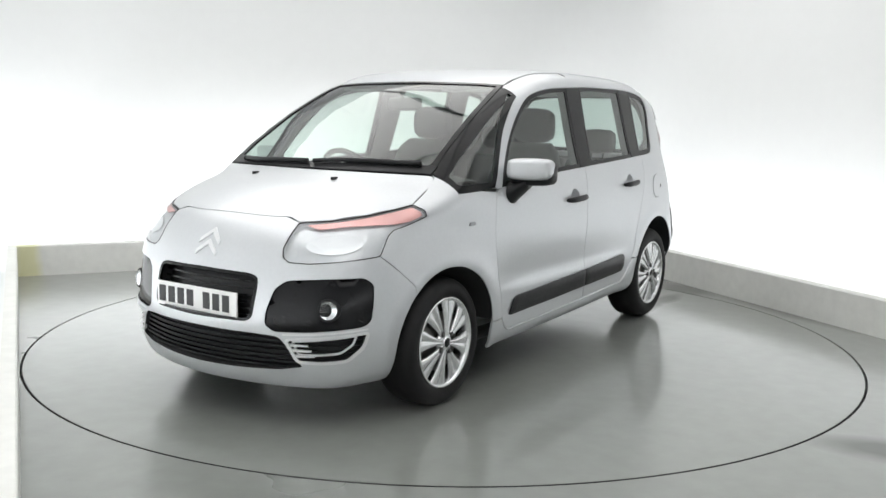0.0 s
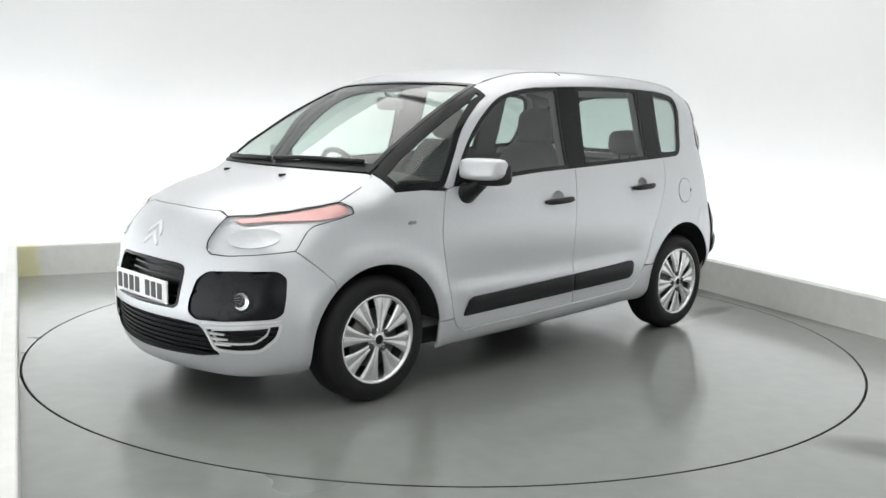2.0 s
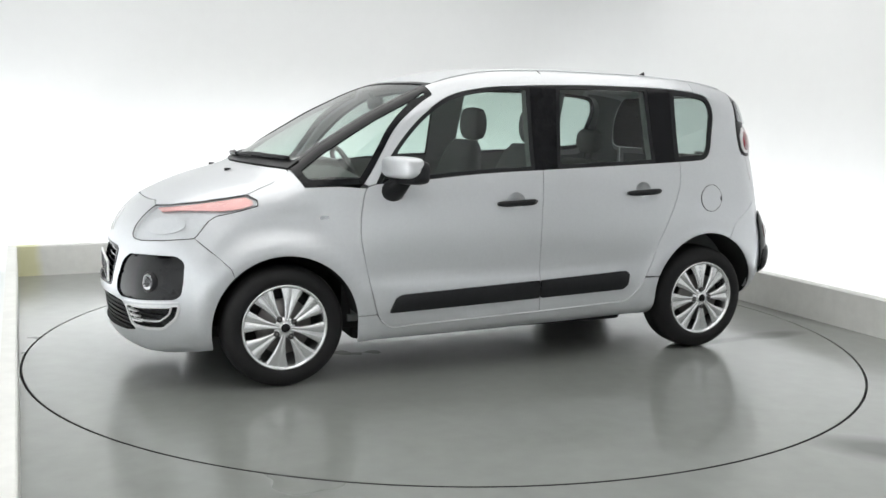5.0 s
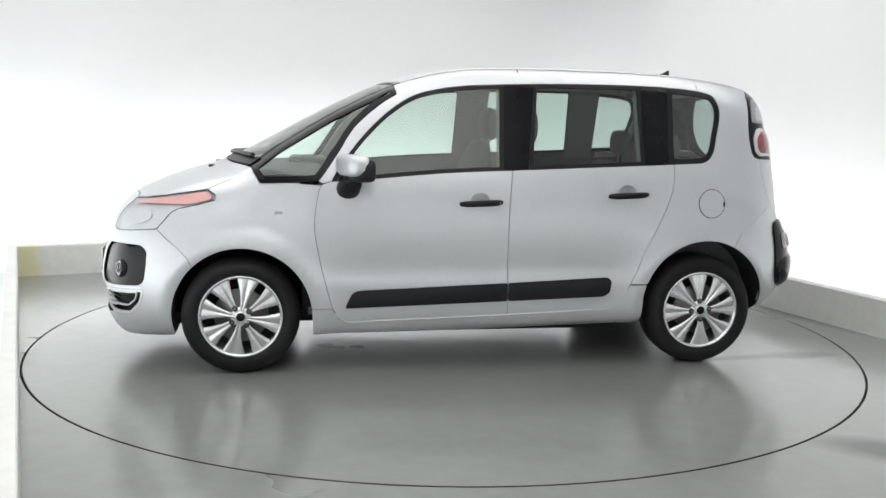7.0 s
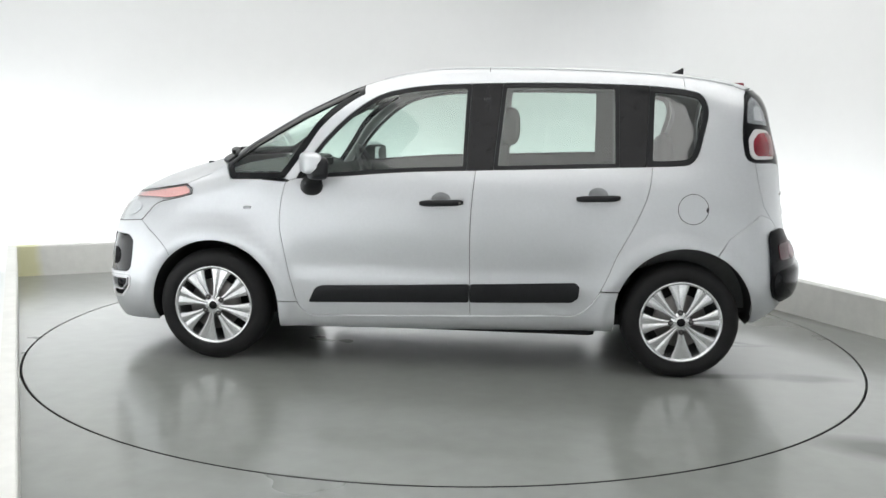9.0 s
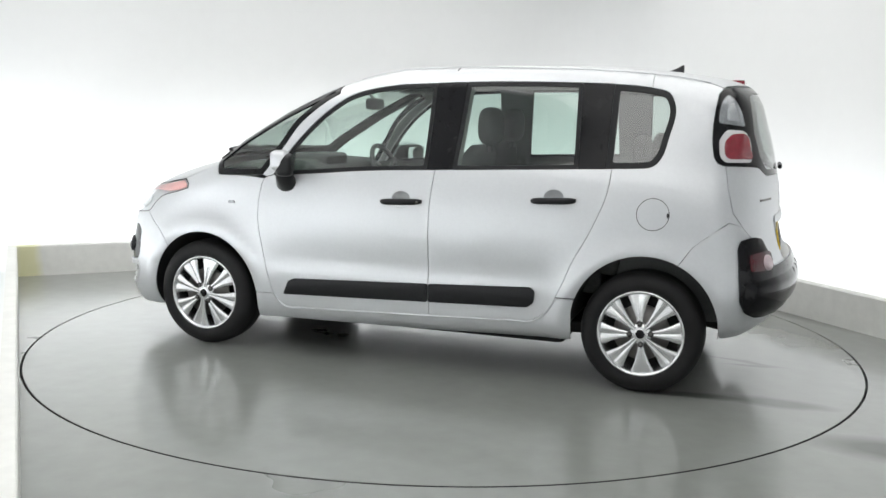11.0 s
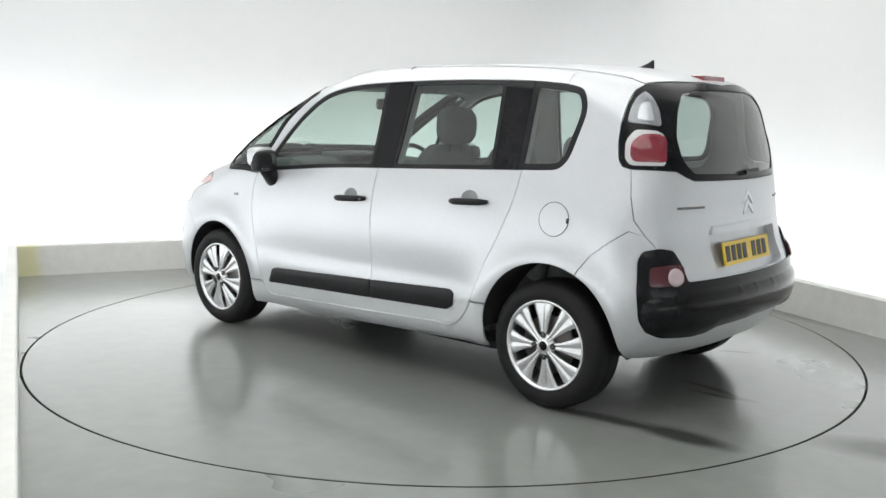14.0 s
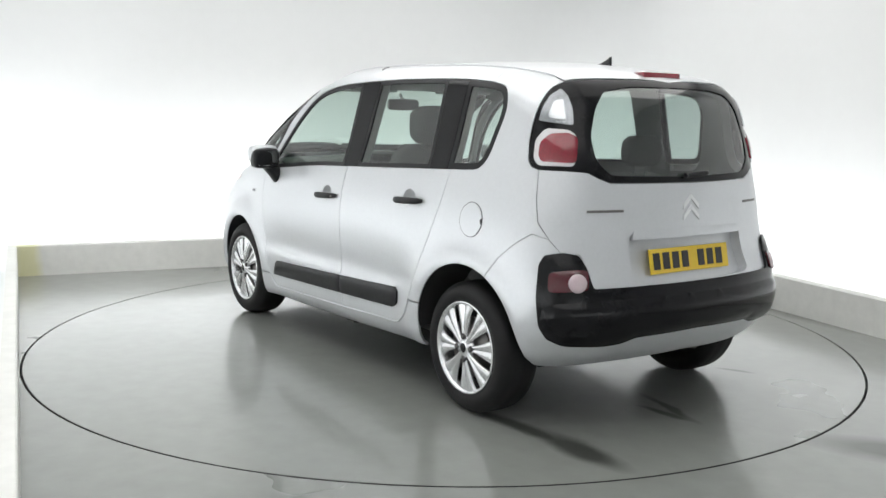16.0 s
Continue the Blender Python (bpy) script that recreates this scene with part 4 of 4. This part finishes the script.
def make_headlamp(car, s):
    lamp = rounded(np.array(LAMP), .012, 3)
    base = panel("headlamp", "nose", lamp, REFLECTOR, car, "clear headlamp with pale red indicator strip", side=s, lift=-.020, gap=.001, thick=0)
    # walls of the pocket
    l = resampled(inset(lamp, .001), .03)
    p = chart("nose", l)
    n = slope(p)
    verts = [q * np.array([1, s, 1]) for q in list(p - n * .001) + list(p - n * .021)]
    m = len(l)
    emit("lamp_pocket", verts, [(i, (i + 1) % m, m + (i + 1) % m, m + i) for i in range(m)], REFLECTOR, base)
    frame_band("lamp_gasket", "nose", lamp, .0036, BLACK_TRIM, base, side=s, lift=.0005, gap=0, thick=.004)
    amber = rounded([(0.48, 0.893), (0.595, 0.904), (0.762, 0.925), (0.917, 0.948), (1.017, 0.963), (1.063, 0.945), (1.073, 0.925), (1.0, 0.904), (0.915, 0.895), (0.815, 0.896), (0.675, 0.893), (0.545, 0.879)], .008, 3)
    panel("indicator", "nose", amber, AMBER, base, "pale red indicator strip", side=s, lift=-.006, gap=0, thick=.004, bulge=.003)
    oval = np.array([(.62 + .125 * math.cos(a) + .02 * math.sin(a), .822 + .043 * math.sin(a)) for a in np.linspace(0, 2 * math.pi, 32, endpoint=False)])
    panel("reflector_bowl", "nose", oval, REFLECTOR, base, side=s, lift=-.013, gap=0, thick=.004, bulge=-.010, grid=.02)
    panel("lens", "nose", lamp, LENS, base, "clear lens", side=s, lift=.001, gap=.004, thick=0)


def make_plate(parent, name, mat, at, way, tilt=0):
    """A plate across the car facing along way; characters are plain bars."""
    # local x runs along the plate, local -y faces out
    turn = Matrix.Translation(Vector(at)) @ Matrix.Rotation(radians(90 if way > 0 else -90), 4, "Z") @ Matrix.Rotation(radians(tilt), 4, "X")
    pl = boxed(name, (-.26, -.006, -.0555), (.26, .004, .0555), mat, parent, ("white" if way > 0 else "yellow") + " plate with plain dark bars", .003, turn)
    xs = [-.222, -.160, -.098, -.036, .070, .132, .194]
    for x in xs:
        boxed("character_bar", (x - .021, -.0085, -.037), (x + .021, -.0055, .037), INK, pl, m=turn)


def chevrons(parent, kind, u0, z0, size):
    """Two bright angled strips, one over the other."""
    for k in (0, 1):
        z = z0 + (.018 if k == 0 else -.030)
        w = size
        loop = [(u0 - w, z - .018), (u0, z + .030), (u0 + w, z - .018), (u0 + w, z - .038), (u0, z + .008), (u0 - w, z - .038)]
        panel("emblem_chevron", kind, loop, SATIN, parent, "bright emblem strip", lift=.006, gap=0, thick=.008, bulge=.003)


def make_rear(car):
    black = rounded(both(TAIL_BLACK), .012, 2)
    pane = rounded(both([(0, 1.518), (.35, 1.515), (.52, 1.495), (.575, 1.42), (.60, 1.30), (.575, 1.20), (.50, 1.135), (0, 1.125)]), .03, 4)
    gate_top = joined(to("tail", "tail", [(0, 1.098)]), np.array(TAIL_BLACK)[::-1][:5])
    half = joined(gate_top, HATCH_SIDE, [(.30, .655), (0, .655)])
    recess = rounded(both([(0, .893), (.375, .889), (.405, .87), (.398, .695), (.362, .676), (0, .671)]), .015, 3)
    gate = panel("tailgate", "tail", both(half), SILVER, car, "silver tailgate", holes=[recess], thick=.02)
    well("plate_recess", "tail", recess, .045, SILVER, gate)
    grip = rounded(both([(0, .900), (.385, .895), (.392, .858), (0, .861)]), .008, 2)
    panel("grip_bar", "tail", grip, SILVER, gate, "silver handle strip over the plate", lift=.008, gap=0, thick=.02, bulge=.004)
    surround = panel("rear_glass_surround", "tail", black, GLOSS_BLACK, gate, "black border of the rear window", holes=[pane], gap=.002)
    panel("rear_window", "tail", pane, DARK_WINDOW, gate, "dark tinted rear window", lift=-.004, gap=0, thick=0)
    panel("tailgate_lining", "tail", inset(both(half), .03), PILLAR_TRIM, gate, lift=-.05, thick=0)
    make_plate(gate, "rear_plate", YELLOW_PLATE, chart("tail", [(0, .758)])[0] + np.array([.030, .004, 0]), -1, -12)
    chevrons(gate, "tail", 0, 1.0, .058)
    # badges: unreadable, so plain bars
    for name, u0, u1, z in (("badge_bar", .615, .435, .984), ("badge_bar", -.47, -.62, .994)):
        panel(name, "tail", [(u1, z - .0055), (u0, z - .0055), (u0, z + .0055), (u1, z + .0055)], STEEL, gate, "thin grey badge", lift=.004, gap=0, thick=.005)
    boxed("brake_light", (-1.668, -.122, 1.552), (-1.600, .120, 1.588), RED_LENS, gate, "red high brake light", .008)
    p = chart("tail", smooth_line([(0.05, 1.128), (-.03, 1.134), (-.12, 1.137)], 6))
    n = slope(p)
    wiper = tube("rear_wiper", p + n * .016, .012, BLACK_TRIM, gate, "black rear wiper")
    tube("rear_wiper_blade", p[5:] + n[5:] * .010, .006, RUBBER, wiper)
    # bumper
    seam = to("left", "tail", joined([(-1.66, .885), (-1.59, .835), (-1.50, .762)], arc(*BACK_ARCH, 116, 180), [(-1.645, .30)]))
    half = joined([(0, .652), (.30, .652)], np.array(HATCH_SIDE)[:2:-1], seam[:], [(.70, .30), (.4, .315), (0, .330)])
    bumper = panel("rear_bumper", "tail", both(half), SILVER, car, "silver rear bumper with black cladding", thick=.02, gap=.0010)
    clad = both([(0, 0.668), (0.3, 0.668), (0.588, 0.664), (0.613, 0.74), (0.648, 0.8), (0.713, 0.812), (0.788, 0.8), (0.81, 0.76), (0.813, 0.62), (0.801, 0.5), (0.768, 0.446), (0.703, 0.42), (0.533, 0.414), (0.453, 0.422), (0.375, 0.446), (0, 0.456)])
    panel("bumper_cladding", "tail", rounded(clad, .015, 3), GLOSS_BLACK, bumper, "black plastic bumper cladding", lift=.012, gap=0, thick=.03, bulge=.010)
    step = both([(0, 0.622), (0.613, 0.616), (0.733, 0.606), (0.785, 0.585), (0.793, 0.52), (0.778, 0.475), (0.748, 0.45), (0.693, 0.432), (0.538, 0.426), (0.463, 0.434), (0.385, 0.458), (0, 0.468)])
    panel("bumper_step", "tail", rounded(step, .02, 4), GLOSS_BLACK, bumper, "shiny black stepped face of the bumper", lift=.020, gap=0, thick=.012, bulge=.022, grid=.022)
    for s in (1, -1):
        up = rounded([(0.748, 1.5), (0.803, 1.47), (0.835, 1.42), (0.851, 1.362), (0.681, 1.345), (0.689, 1.42), (0.713, 1.47)], .015, 3)
        low = np.array([(0.813, 1.33), (0.859, 1.28), (0.863, 1.2), (0.838, 1.172), (0.673, 1.172), (0.665, 1.3), (0.703, 1.325)])
        lamp = panel("tail_lamp", "tail", up, LAMP_CLEAR, car, "clear upper tail lamp over a red lamp in a white ring", side=s, lift=.003, gap=0, thick=.004)
        panel("upper_lens", "tail", up, LENS, lamp, side=s, lift=.008, gap=.001, thick=.008)
        glint = rounded([(0.735, 1.455), (0.778, 1.445), (0.798, 1.405), (0.803, 1.375), (0.718, 1.368)], .012, 3)
        panel("bulb_reflector", "tail", glint, ALLOY, lamp, "grey reflector behind the clear lens", side=s, lift=.006, gap=0, thick=.003)
        panel("lamp_ring", "tail", rounded(low, .02, 3), RING, lamp, "white surround", side=s, lift=.005, gap=0, thick=.006, bulge=.004)
        lens = [(0.788, 1.308), (0.835, 1.27), (0.839, 1.212), (0.821, 1.188), (0.667, 1.186), (0.661, 1.294), (0.703, 1.312)]
        panel("red_lamp", "tail", rounded(lens, .02, 3), RED_LENS, lamp, "red lens", side=s, lift=.008, gap=0, thick=.01, bulge=.010)
        red = rounded([(0.765, 0.728), (0.673, 0.738), (0.613, 0.736), (0.613, 0.657), (0.765, 0.648)], .02, 3)
        fog = panel("bumper_lamp", "tail", red, DEEP_RED, bumper, "dark red lamp with round clear lens", side=s, lift=.024, gap=0, thick=.02, bulge=.004)
        c = chart("tail", [(.655, .694)])[0]
        g = slope(np.array([c]))[0]
        d = Vector((g[0], g[1] * s, g[2]))
        at = Matrix.Translation((c[0] + g[0] * .030, (c[1] + g[1] * .030) * s, c[2])) @ Vector((0, 1, 0)).rotation_difference(d).to_matrix().to_4x4()
        lathe("reversing_lens", [(.0001, .005), (.022, .004), (.034, .002), (.040, -.003), (.0415, -.016)], ROUND_LENS, fog, "round clear lens", n=28, m=at)


def make_roof(car):
    edge = joined(SCREEN_TOP[::-1], DITCH, to("tail", "top", np.array(TAIL_BLACK)[3::-1] + np.array([0, .004])), [(-1.712, 0)])
    loop = joined(edge, (edge * np.array([1, -1]))[::-1])
    roof = panel("roof", "top", loop, SILVER, car, "silver roof", gap=.0015)
    panel("headlining", "top", inset(loop, .02), HEADLINER, roof, "pale grey headlining", lift=-.05, thick=0)
    p = chart("top", [(-1.285, 0)])[0]
    bm = bmesh.new()
    rows = []
    for x, h, w in ((.050, .002, .010), (.02, .008, .015), (-.015, .022, .013), (-.042, .038, .008), (-.052, .038, .005)):
        rows.append([bm.verts.new((p[0] + x, q * w, p[2] - .012 + z)) for q, z in ((-1, 0), (-.6, .010 + h * .8), (0, .012 + h), (.6, .010 + h * .8), (1, 0))])
    for a, b in zip(rows, rows[1:]):
        for i in range(4):
            bm.faces.new((a[i], a[i + 1], b[i + 1], b[i]))
    bm.faces.new(rows[0])
    bm.faces.new(rows[-1])
    part("aerial", bm, BLACK_TRIM, roof, "black fin aerial", True)
    for s in (1, -1):
        line = chart("top", DITCH) * np.array([1, s, 1])
        tube("roof_moulding", line + np.array([0, 0, .001]), .0055, SILVER, roof, "narrow strip along the roof joint", n=6)
        for x in (-.22,):
            q = chart("top", [(x, .575), (x, .60), (x, .62)])
            q = q * np.array([1, s, 1])
            tube("rail_joint", q + np.array([0, 0, .001]), .002, DARK, roof, n=5)


def make_wheel(car, x, z, s, turn):
    """An alloy wheel with eight broad spokes; its axle lies along y, s turns its face outwards."""
    face = .798
    at = Matrix.Translation((x, s * face, z)) @ (Matrix.Identity(4) if s > 0 else Matrix.Rotation(math.pi, 4, "Z"))
    hub = lathe("wheel", [(.0001, -.03), (.14, -.032), (.142, -.05), (.06, -.055), (.06, -.12), (.0001, -.12)], STEEL, car, "alloy wheel with black tyre", m=at, n=48)
    tyre = [(.205, -.022), (.214, -.006), (.226, .006), (.246, .012), (.268, .010), (.286, .001), (.299, -.014), (.3065, -.030), (.309, -.05), (.3095, -.078), (.3100, -.080), (.3100, -.118), (.3095, -.12), (.309, -.148), (.3065, -.168), (.299, -.184), (.286, -.199), (.268, -.208), (.246, -.210), (.226, -.204), (.205, -.18)]
    lathe("tyre", tyre, RUBBER, hub, "black tyre", m=at, n=96)
    lathe("rim_barrel", [(.217, .000), (.2195, .004), (.214, .009), (.207, .006), (.200, -.006), (.195, -.03), (.190, -.09), (.192, -.17), (.206, -.18)], ALLOY, hub, "silver rim", m=at, n=96)
    lathe("rim_back", [(.0001, -.085), (.19, -.09)], DARK, hub, m=at, n=48)
    for i in range(8):
        a = radians(45 * i + turn)
        bm = bmesh.new()
        rows = []
        for r, w, y in ((.030, .010, .006), (.055, .0135, .006), (.075, .016, .005), (.10, .021, .004), (.14, .031, .002), (.175, .043, -.002), (.196, .051, -.005), (.205, .055, -.006)):
            ridge = [(-1, -.012), (-.93, -.002), (-.62, .003), (-.16, .0015), (-.06, -.0035), (.06, -.0035), (.16, .0015), (.62, .003), (.93, -.002), (1, -.012)]
            row = []
            for q, dy in ridge:
                u, v = r, q * w * (1.08 + .10 * min(1, r / .15))
                row.append(bm.verts.new((u * math.cos(a) - v * math.sin(a), y + dy, u * math.sin(a) + v * math.cos(a))))
            rows.append(row)
        for p, q in zip(rows, rows[1:]):
            for j in range(9):
                bm.faces.new((p[j], p[j + 1], q[j + 1], q[j]))
        bmesh.ops.transform(bm, matrix=at, verts=bm.verts)
        part("spoke", bm, ALLOY, hub, smooth=True)
    lathe("wheel_hub", [(.0001, .010), (.030, .010), (.036, .006), (.052, .003), (.056, -.02)], ALLOY, hub, m=at, n=40)
    lathe("hub_cap", [(.0001, .0135), (.018, .0135), (.0225, .011), (.024, .006)], GLOSS_BLACK, hub, "black centre cap", m=at, n=28)
    lathe("cap_ring", [(.0235, .0125), (.0265, .0125), (.0275, .008)], CHROME, hub, m=at, n=28)
    for i in range(4):
        a = radians(turn + 45 + 90 * i)
        o = at @ Matrix.Translation((.053 * math.cos(a), .006, .053 * math.sin(a)))
        lathe("bolt_socket", [(.0001, .0055), (.0135, .0055), (.0148, .002), (.0148, -.01)], INK, hub, m=o, n=16)
        lathe("wheel_bolt", [(.0001, .007), (.006, .007), (.0075, .0055)], STEEL, hub, m=o, n=6)


def cushion(name, lo, hi, mat, parent, tilt=0.0, bevel=.05, label=""):
    lo, hi = Vector(lo), Vector(hi)
    c = (lo + hi) / 2
    foot = Vector((c.x, c.y, lo.z))
    m = Matrix.Translation(foot) @ Matrix.Rotation(radians(tilt), 4, "Y") @ Matrix.Translation(-foot)
    return boxed(name, lo, hi, mat, parent, label, bevel, m, True, 3)


def make_seat(car, x, y):
    """A front seat facing forwards: cushion, shaped backrest, headrest on two posts."""
    seat = cushion("front_seat", (x - .05, y - .25, .46), (x + .47, y + .25, .62), FABRIC, car, -4, .05, "dark grey fabric front seat")
    back = bmesh.new()
    rows = []
    for h, w, t, lean in ((.0, .23, .10, 0), (.12, .25, .10, .035), (.30, .255, .095, .085), (.46, .235, .08, .125), (.56, .20, .06, .150), (.61, .15, .035, .165)):
        row = []
        for i in range(20):
            a = 2 * math.pi * i / 20
            c, s = math.cos(a), math.sin(a)
            row.append(back.verts.new((x - .02 - lean + t * math.copysign(abs(c) ** .6, c), y + w * math.copysign(abs(s) ** .6, s), .60 + h)))
        rows.append(row)
    for a, b in zip(rows, rows[1:]):
        for i in range(20):
            back.faces.new((a[i], a[(i + 1) % 20], b[(i + 1) % 20], b[i]))
    back.faces.new(rows[0])
    back.faces.new(rows[-1])
    part("backrest", back, FABRIC, seat, "", True)
    hx = x - .235
    for dy in (-.05, .05):
        tube("headrest_post", [(hx + .01, y + dy, 1.17), (hx, y + dy, 1.26)], .006, CHROME, seat)
    rings = []
    for t, k in ((-.135, .45), (-.13, .72), (-.10, .93), (-.05, 1.0), (0, 1.02), (.05, 1.0), (.10, .93), (.13, .72), (.135, .45)):
        rings.append(((hx, y + t, 1.315), .052 * k, .105 * k))
    blob("headrest", rings, FABRIC, seat, "", 20, 2.6)


def make_interior(car):
    # floor pan, bulkhead, underbody
    boxed("underbody", (-1.50, -.60, .235), (1.70, .60, .30), DARK, car, "", .02)
    # hangs low to keep the bright wall's reflection off the floor below
    boxed("underfloor", (-.84, -.60, .165), (.86, .60, .25), DARK, car, "", .035)
    tube("exhaust_pipe", [(-.80, -.28, .205), (-1.2, -.30, .23), (-1.45, -.36, .24), (-1.62, -.40, .25)], .026, STEEL, car)
    # hidden board added to keep light off the floor under the rear bumper
    boxed("rear_light_block", (-1.76, -.56, .325), (-1.50, .56, .36), DARK, car, "", .01)
    boxed("cabin_floor", (-.88, -.72, .30), (.92, .72, .335), TRIM, car)
    boxed("bulkhead", (.90, -.70, .30), (.95, .70, .94), DARK, car)
    boxed("load_floor", (-1.74, -.56, .335), (-1.10, .56, .74), TRIM, car, "", .02)
    boxed("radiator", (1.74, -.40, .24), (1.79, .40, .70), DARK, car)
    # dashboard
    bm = bmesh.new()
    prof = [(1.31, 1.03), (1.20, 1.072), (1.02, 1.085), (.86, 1.08), (.79, 1.045), (.77, .95), (.80, .82), (.88, .70), (.92, .60)]
    rows = [[bm.verts.new((x, y, z - .035 * (abs(y) / .72) ** 4)) for x, z in prof] for y in np.linspace(-.70, .70, 13)]
    for a, b in zip(rows, rows[1:]):
        for i in range(len(prof) - 1):
            bm.faces.new((a[i], a[i + 1], b[i + 1], b[i]))
    dash = part("dashboard", bm, DASH, car, "dark grey moulded dashboard", True)
    cushion("instrument_hood", (.80, -.17, 1.03), (1.02, .17, 1.115), DASH, dash, 0, .03)
    boxed("instrument_screen", (.795, -.14, 1.045), (.80, .14, 1.095), GLOSS_BLACK, dash)
    # steering wheel, on the right
    c, r = Vector((.60, -.36, .99)), .185
    ring = []
    for i in range(36):
        a = 2 * math.pi * i / 36
        ring.append(c + Vector((-.42 * r * math.sin(a) * -1, r * math.cos(a), .90 * r * math.sin(a))))
    wheel = tube("steering_wheel", ring, .016, DASH, car, "black steering wheel", 10, True)
    for a in (20, 160, 270):
        v = Vector((.42 * r * math.sin(radians(a)), r * math.cos(radians(a)), .90 * r * math.sin(radians(a))))
        tube("steering_spoke", [c, c + v], .013, DASH, wheel)
    tube("steering_column", [c, c + Vector((.26, 0, -.10))], .035, DASH, wheel)
    # seats
    make_seat(car, -.10, .36)
    make_seat(car, -.03, -.36)
    bench = cushion("rear_bench", (-1.02, -.60, .46), (-.52, .60, .64), FABRIC, car, -3, .05, "dark grey fabric rear bench")
    for y0, y1 in ((-.60, -.21), (-.20, .20), (.21, .60)):
        cushion("rear_backrest", (-1.10, y0, .56), (-.96, y1, 1.09), FABRIC, bench, -12, .045)
        y = (y0 + y1) / 2
        if abs(y) > .1:
            rings = [((-1.185, y + t, 1.205), .046 * k, .085 * k) for t, k in ((-.125, .45), (-.12, .72), (-.09, .93), (0, 1.0), (.09, .93), (.12, .72), (.125, .45))]
            blob("rear_headrest", rings, FABRIC, bench, "", 18, 2.6)
            for dy in (-.045, .045):
                tube("headrest_post", [(-1.165, y + dy, 1.05), (-1.185, y + dy, 1.15)], .006, CHROME, bench)
    boxed("parcel_shelf", (-1.72, -.58, 1.02), (-1.18, .58, 1.045), TRIM, car, "", .01)
    # inside mirror and visors
    blob("rear_view_mirror", [((.535, t, 1.430), .018 * k, .038 * k) for t, k in ((-.115, .5), (-.105, .9), (0, 1.0), (.105, .9), (.115, .5))], DASH, car, "black inside mirror", 16, 3)
    tube("mirror_stem", [(.53, 0, 1.445), (.575, 0, 1.495)], .010, DASH, car)
    for s in (1, -1):
        boxed("sun_visor", (.30, s * .36 - .17, 1.502), (.45, s * .36 + .17, 1.518), HEADLINER, car, "", .006)


def make_car():
    car = new("car")
    tagged(car, "silver five-door compact people carrier with black trim", "car")
    for s in (1, -1):
        make_flank(car, s)
    make_front(car)
    make_rear(car)
    make_roof(car)
    make_interior(car)
    for x in (1.27, -1.27):
        for s in (1, -1):
            make_wheel(car, x, .31, s, 12 if x > 0 else 40)
    return car


car = make_car()


def motions():
    """The turntable turns clockwise and carries the car round with it."""
    rows, car_rows = [], []
    for i, a in enumerate(TURN):
        turn = Matrix.Rotation(radians(a), 4, "Z")
        rows.append((i * 0.5, turn))
        car_rows.append((i * 0.5, turn @ Matrix.Translation((*CAR_AT, 0))))
    walk(turntable, rows)
    walk(car, car_rows)


motions()
